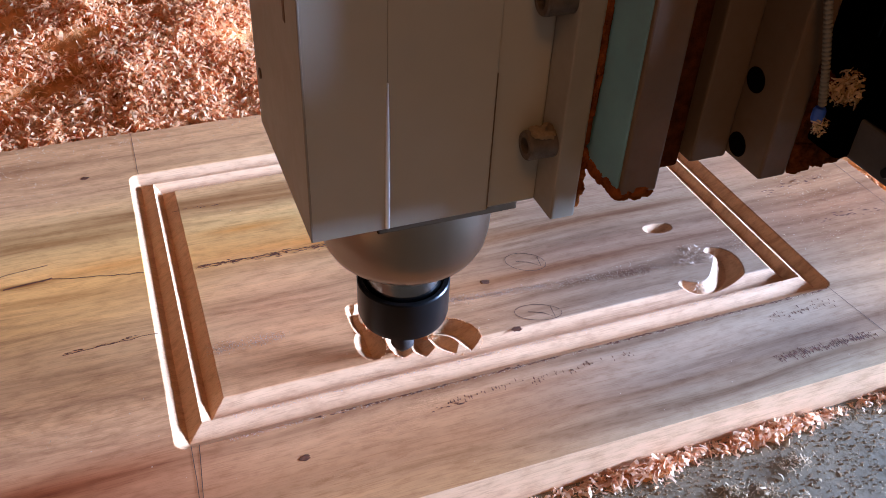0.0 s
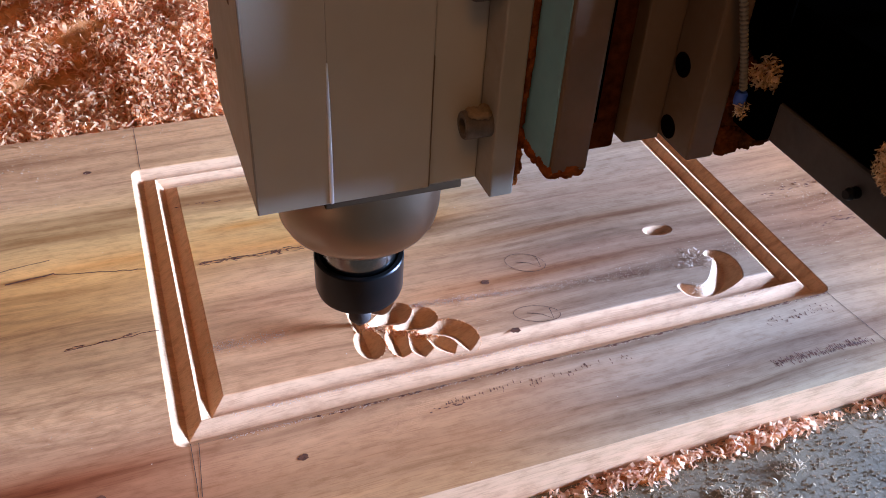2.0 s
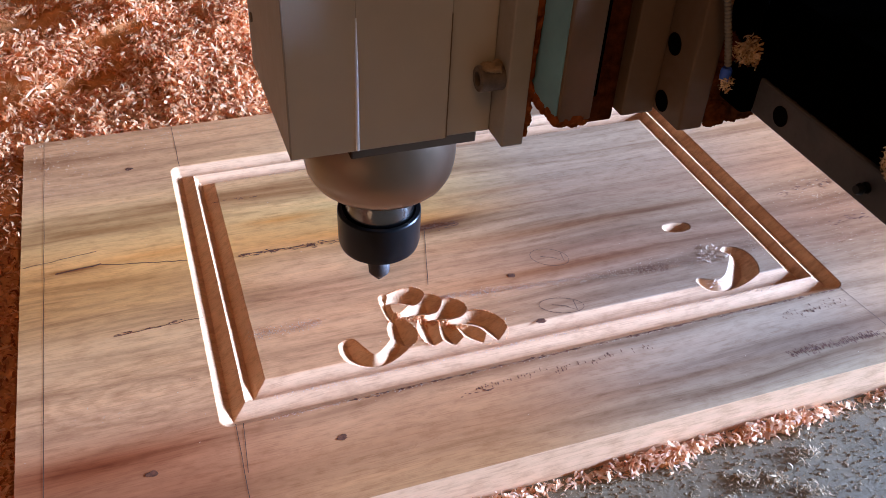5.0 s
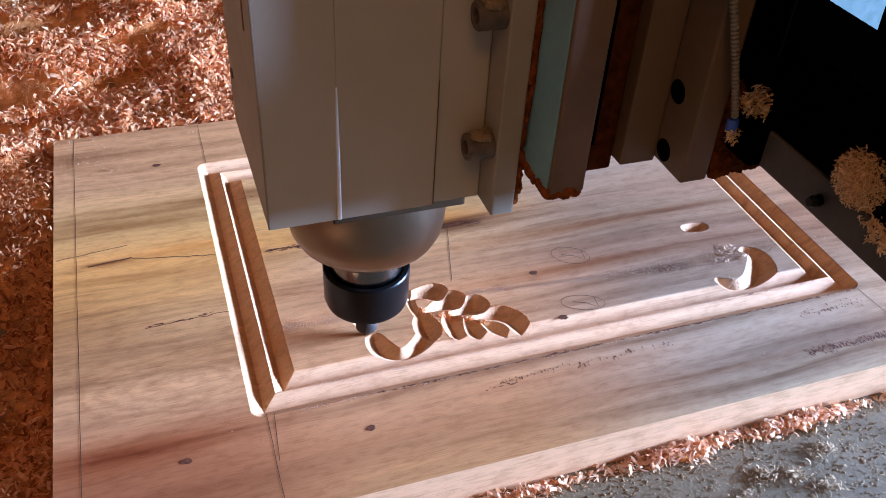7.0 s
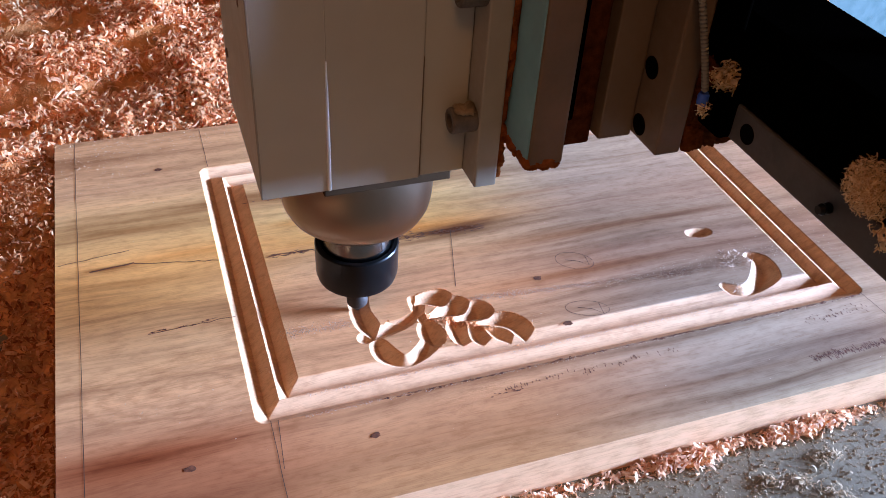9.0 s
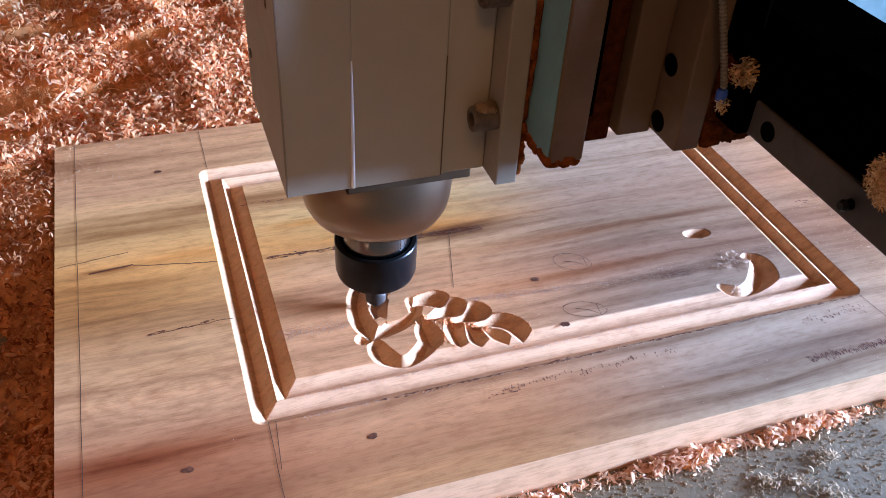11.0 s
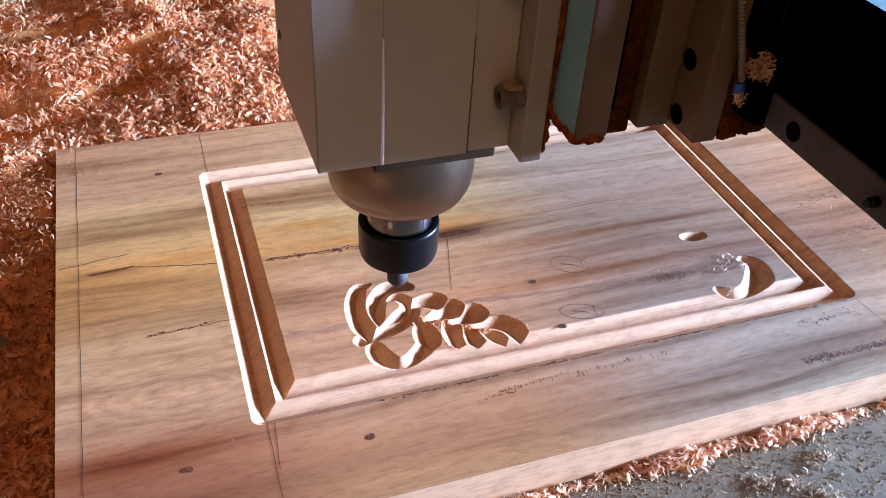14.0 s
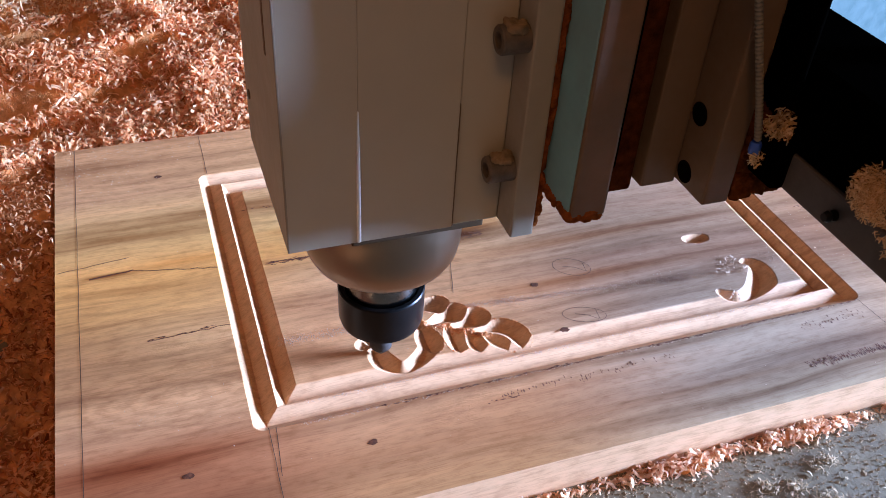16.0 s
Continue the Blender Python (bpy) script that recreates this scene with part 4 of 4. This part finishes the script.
def build_spindle():
    s = thing("router_spindle", "grey square router spindle with a black collet nut", "router spindle")
    housing = part("housing", box(-0.052, -0.0243, -0.052, 0.035, 0.122, 0.40, 0.0004), GREY, s)
    part("front_panel", box(-0.0243, 0.014, -0.0519, 0.035, 0.122, 0.40, 0.0003), GREY, s)
    part("back_panel", box(0.0142, 0.0338, -0.0512, 0.045, 0.1225, 0.40, 0.0006), GREY, s)
    part("seam", box(0.01395, 0.01425, -0.0523, -0.0505, 0.1225, 0.178, 0.0001), GREY_SHADED, s, "dark seam between the panels")
    part("corner_seam", tube([(-0.0517, -0.0519, z) for z in (0.1225, 0.2, 0.3, 0.4)], 0.00045, 8), PLATE_GREY, s, "darker line along the corner")
    part("side_screw", lathe([(0, 0), (0.0022, 0), (0.0022, 0.0008), (0.0012, 0.0010), (0, 0.0006)], 14, Matrix.Translation((-0.0519, 0.024, 0.150)) @ Matrix.Rotation(radians(-90), 4, "Y")), BOLT, s)
    # highlight of the edge built as a bright rod, tapered where it fades
    part("edge_glint", tube([(-0.0243, -0.0519, z) for z in (0.1225, 0.14, 0.155, 0.168, 0.180)], [0.0009, 0.0009, 0.0008, 0.0006, 0.0003], 12), BRIGHT, s, "bright metal strip in place of the edge's highlight")
    part("slot", box(-0.0523, -0.0518, -0.0345, -0.0318, 0.196, 0.30, 0.0001), GREY_SHADED, housing)
    part("flange", box(-0.024, 0.0335, -0.0390, 0.037, 0.1095, 0.1218, 0.0008), FLANGE, s)
    part("nose_cone", lathe([(0, 0.1216), (0.0366, 0.1216), (0.0372, 0.1206), (0.0372, 0.0905), (0.0369, 0.0850), (0.0359, 0.0795), (0.0338, 0.0752), (0.0306, 0.0722), (0.0268, 0.0703), (0.0250, 0.0697), (0, 0.0695)], 64), STEEL, s, "bright turned steel nose cone")
    part("spindle_shaft", lathe([(0, 0.070), (0.0158, 0.070), (0.0160, 0.064), (0.0168, 0.059), (0.0177, 0.0545), (0.0179, 0.050), (0.0150, 0.0465), (0, 0.0465)], 48), POLISHED, s, "polished steel shaft")
    part("collet_nut", lathe([(0, 0.0290), (0.0120, 0.0290), (0.0185, 0.0292), (0.0205, 0.0305), (0.0213, 0.0335), (0.0215, 0.0515), (0.0210, 0.0522), (0.0190, 0.0522), (0.0182, 0.0510), (0.0175, 0.0450), (0, 0.0450)], 64), BLACK_STEEL, s, "black steel collet nut")
    part("router_bit", lathe([(0, 0.0035), (0.0010, 0.0038), (0.0056, 0.0095), (0.0058, 0.0140), (0.0046, 0.0160), (0.0045, 0.0290), (0, 0.0290)], 32), BIT, s, "dark V-shaped router bit")
    plate = part("mount_plate", box(0.034, 0.0437, -0.065, 0.065, 0.122, 0.40, 0.0008), PLATE_GREY, s)
    part("sawdust", caked(0.0435, 0.0470, -0.064, -0.060, 0.124, 0.150, 4, 0.0017), RUST_DUST, plate, "reddish sawdust caked on the edge")
    part("sawdust", caked(0.0435, 0.0465, -0.0645, -0.062, 0.150, 0.30, 6, 0.0014), RUST_DUST, plate, "reddish sawdust caked on the edge")
    hex_socket_bolt(-0.0585, 0.152, s)
    hex_socket_bolt(-0.0585, 0.205, s)
    slide = part("slide_plate", box(0.0475, 0.0620, -0.085, 0.085, 0.143, 0.42, 0.001), GREY_SHADED, s, "grey slide plate")
    part("teal_face", box(0.0467, 0.0475, -0.0838, 0.084, 0.1445, 0.42, 0.0002), TEAL, slide, "teal enamelled face with dust streaks")
    part("sawdust", caked(0.047, 0.062, -0.0855, -0.080, 0.1405, 0.1455, 8, 0.0017), RUST_DUST, slide, "reddish sawdust caked under the plate")
    part("sawdust", caked(0.0462, 0.0480, -0.085, -0.055, 0.1405, 0.146, 9, 0.0016), RUST_DUST, slide, "reddish sawdust caked under the plate")
    return s


def build_carriage():
    c = thing("gantry_carriage", "grey steel carriage plate with two bolt holes, caked with sawdust", "machine carriage")
    plate = part("carriage_plate", box(0.100, 0.1115, -0.0912, 0.09, 0.140, 0.46, 0.001), GREY_SHADED, c)
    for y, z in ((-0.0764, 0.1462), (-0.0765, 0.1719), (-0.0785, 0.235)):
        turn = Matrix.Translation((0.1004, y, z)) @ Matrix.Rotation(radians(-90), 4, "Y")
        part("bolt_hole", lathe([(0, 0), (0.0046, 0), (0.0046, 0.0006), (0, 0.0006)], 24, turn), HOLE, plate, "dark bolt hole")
    # added panel: blacks out the plate's far side and shades the near faces
    part("shade_panel", box(0.1117, 0.1135, -0.1075, 0.09, 0.1885, 0.46, 0.0006), BLACK, c, "added matt black panel that shades the plates")
    part("rail_block", box(0.0845, 0.0998, -0.072, 0.07, 0.1385, 0.46, 0.001), GREY_SHADED, c)
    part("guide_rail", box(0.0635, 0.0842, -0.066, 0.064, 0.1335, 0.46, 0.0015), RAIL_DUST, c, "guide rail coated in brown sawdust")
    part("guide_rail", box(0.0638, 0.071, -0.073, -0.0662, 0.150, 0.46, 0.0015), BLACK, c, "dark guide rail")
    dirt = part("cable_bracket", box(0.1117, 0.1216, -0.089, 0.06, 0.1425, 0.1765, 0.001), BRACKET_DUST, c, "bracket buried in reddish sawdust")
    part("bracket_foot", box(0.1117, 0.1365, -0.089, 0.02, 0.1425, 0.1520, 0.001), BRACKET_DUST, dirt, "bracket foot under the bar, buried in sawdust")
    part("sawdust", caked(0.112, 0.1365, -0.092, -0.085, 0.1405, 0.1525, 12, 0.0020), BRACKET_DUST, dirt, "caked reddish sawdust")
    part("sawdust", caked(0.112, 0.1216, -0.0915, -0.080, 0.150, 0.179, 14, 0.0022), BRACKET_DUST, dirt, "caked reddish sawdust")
    # ribbed conduit with a blue fitting
    pts, rad = [], []
    for k in range(201):
        f = k / 200
        pts.append((0.0870 + 0.0245 * f ** 0.85, -0.0960 + 0.001 * math.sin(5 * f), 0.248 - 0.077 * f))
        rad.append((0.0009, 0.0015, 0.0015, 0.0009)[k % 4])
    hose = part("conduit", tube(pts, rad, 12), CONDUIT, c, "ribbed metal conduit")
    part("fitting", lathe([(0, -0.004), (0.0030, -0.004), (0.0036, -0.002), (0.0036, 0.003), (0.0028, 0.0045), (0, 0.0045)], 16, Matrix.Translation((0.1122, -0.0960, 0.1670)) @ Matrix.Scale(0.62, 4)), BLUE, hose, "blue plastic fitting")
    sensor = part("sensor_body", box(0.1165, 0.1330, -0.1050, -0.0800, 0.1535, 0.1700, 0.002), BLACK, c, "black sensor body under the conduit")
    part("cap", lathe([(0, 0), (0.0042, 0), (0.0048, 0.0015), (0.0048, 0.0045), (0.004, 0.0055), (0, 0.0055)], 18, Matrix.Translation((0.1280, -0.1050, 0.1600)) @ Matrix.Rotation(radians(90), 4, "X")), BLACK, sensor)
    v, f = clump((0.1218, -0.0975, 0.1765), (0.0095, 0.005, 0.0066), 380, (0.002, 0.006), 21)
    tagged(sheet("shaving_clump", v, f, PALE_CHIPS, parent=c), "shavings caught on the conduit")
    v, f = clump((0.1120, -0.0985, 0.1640), (0.0035, 0.002, 0.003), 60, (0.002, 0.004), 22)
    tagged(sheet("shaving_clump", v, f, PALE_CHIPS, parent=c), "shavings caught on the fitting")
    return c


# outline of the hose guide in y and z, metres
GUIDE = [(-0.0625, 0.1990), (-0.0620, 0.2080), (-0.0618, 0.2420), (-0.0655, 0.2420), (-0.0660, 0.2150), (-0.0668, 0.2102), (-0.0684, 0.2076), (-0.0709, 0.2053), (-0.0779, 0.2018), (-0.0850, 0.1990)]


def plate_yz(x0, x1, outline):
    """A flat plate between x0 and x1 with an outline in y and z."""
    bm = bmesh.new()
    a = [bm.verts.new((x0, y, z)) for y, z in outline]
    b = [bm.verts.new((x1, y, z)) for y, z in outline]
    bm.faces.new(a)
    bm.faces.new(b[::-1])
    for k in range(len(a)):
        j = (k + 1) % len(a)
        bm.faces.new((a[j], a[k], b[k], b[j]))
    bmesh.ops.recalc_face_normals(bm, faces=bm.faces[:])
    return bm


def build_gantry():
    g = thing("gantry_beam", "black gantry beam with a grey drilled bar along its foot", "gantry")
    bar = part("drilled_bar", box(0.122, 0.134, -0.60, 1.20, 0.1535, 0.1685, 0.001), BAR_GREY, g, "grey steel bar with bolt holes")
    for y in (-0.0506, 0.03, 0.11):
        turn = Matrix.Translation((0.1223, y, 0.1607)) @ Matrix.Rotation(radians(-90), 4, "Y")
        part("bolt_hole", lathe([(0, 0), (0.0040, 0), (0.0040, 0.0006), (0, 0.0006)], 20, turn), HOLE, bar)
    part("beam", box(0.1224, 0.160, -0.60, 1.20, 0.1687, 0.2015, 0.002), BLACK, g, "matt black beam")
    # unseen web, added to keep low daylight off the spindle housing
    part("shade_web", box(0.1570, 0.1600, -0.60, 1.20, 0.1310, 0.1685, 0.0008), BLACK, g)
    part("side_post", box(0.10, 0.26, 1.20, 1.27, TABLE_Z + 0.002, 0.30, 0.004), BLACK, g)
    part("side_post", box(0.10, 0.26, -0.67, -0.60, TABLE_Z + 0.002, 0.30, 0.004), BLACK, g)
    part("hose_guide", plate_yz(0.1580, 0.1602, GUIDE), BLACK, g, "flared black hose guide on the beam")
    part("sensor_plug", lathe([(0, 0), (0.0035, 0), (0.0042, 0.002), (0.0034, 0.005), (0.0042, 0.007), (0.003, 0.010), (0, 0.010)], 14, Matrix.Translation((0.1225, -0.0986, 0.1605)) @ Matrix.Scale(0.52, 4) @ Matrix.Rotation(radians(-90), 4, "Y")), BLACK_STEEL, g, "small black plug")
    v, f = clump((0.1215, -0.1125, 0.1785), (0.0088, 0.0105, 0.0098), 5600, (0.0009, 0.0027), 31)
    tagged(sheet("shaving_clump", v, f, PALE_CHIPS, parent=g), "ball of pale shavings lodged on the bar")
    v, f = clump((0.1215, -0.132, 0.167), (0.005, 0.016, 0.004), 400, (0.002, 0.006), 32)
    tagged(sheet("shaving_clump", v, f, PALE_CHIPS, parent=g), "loose shavings on the bar")
    return g


SPINDLE, CARRIAGE, GANTRY = build_spindle(), build_carriage(), build_gantry()

# tip of the cutter: seconds, x, y, z in millimetres
TIP = [
    (0, 110.7, 25.6, -3.4), (0.5, 99, 33.2, -3.9), (1, 98.9, 33.9, 5.3), (1.5, 96.8, 49.1, 5.5), (2, 96.2, 49.3, -3.6), (2.2, 98.5, 45.5, -3.8), (2.5, 93.5, 24.1, -3.9),
    (3, 68.8, 28.3, -3.7), (3.5, 73.7, 19.8, -3.8), (4, 97.7, 32.5, -3.5), (4.2, 96.2, 46.1, -3.9), (4.7, 98, 60, -2), (5.1, 92, 74, 6), (5.55, 80, 84, 5), (5.85, 76.5, 83, -3.5),
    (6.3, 64, 66.6, -3.4), (6.5, 64.6, 56.9, -3.3), (7, 64.5, 38.6, -3.8), (7.5, 92.5, 47.1, -3), (8, 86.5, 44.3, -3.9), (8.5, 64.3, 39, -3.3), (9, 63.8, 63.6, -3.8),
    (9.2, 70, 73.1, -3.9), (9.5, 77, 82.5, -3), (9.8, 83, 77, -1), (10.3, 80.5, 73, -4), (10.8, 77, 66, -4.4), (11.3, 73.9, 58.5, -4.8), (11.5, 73.1, 51, -4.4),
    (12, 88.6, 57.7, -3.4), (12.5, 90.2, 61.7, -3.8), (13, 73.5, 51.5, -4.4), (13.5, 84.3, 72.7, -3.3), (14, 90.7, 71, 2.3), (14.5, 90.4, 73.7, 3),
    (15, 91.6, 71.3, -3.3), (15.5, 98.1, 55.8, -4.8), (16, 69.7, 33.1, -4),
]


def motions():
    walk(SPINDLE, [(t, pose(x / 1000, y / 1000, z / 1000)) for t, x, y, z in TIP])
    walk(CARRIAGE, [(t, pose(x / 1000, y / 1000, 0)) for t, x, y, z in TIP])
    walk(GANTRY, [(t, pose(x / 1000, 0, 0)) for t, x, y, z in TIP])
    for ob, cut, home, land, turn in WASTE:
        if int(cut * 2) != int((cut + 0.34) * 2):
            cut = int((cut + 0.34) * 2) / 2 - 0.36
        mid = [(a + b) / 2 for a, b in zip(home, land)]
        walk(ob, [(0, pose(*home)), (cut, pose(*home)), (cut + 0.14, pose(mid[0], mid[1], 0.05, *[a / 2 for a in turn])), (cut + 0.3, pose(*land, *turn)), (16, pose(*land, *turn))])


motions()
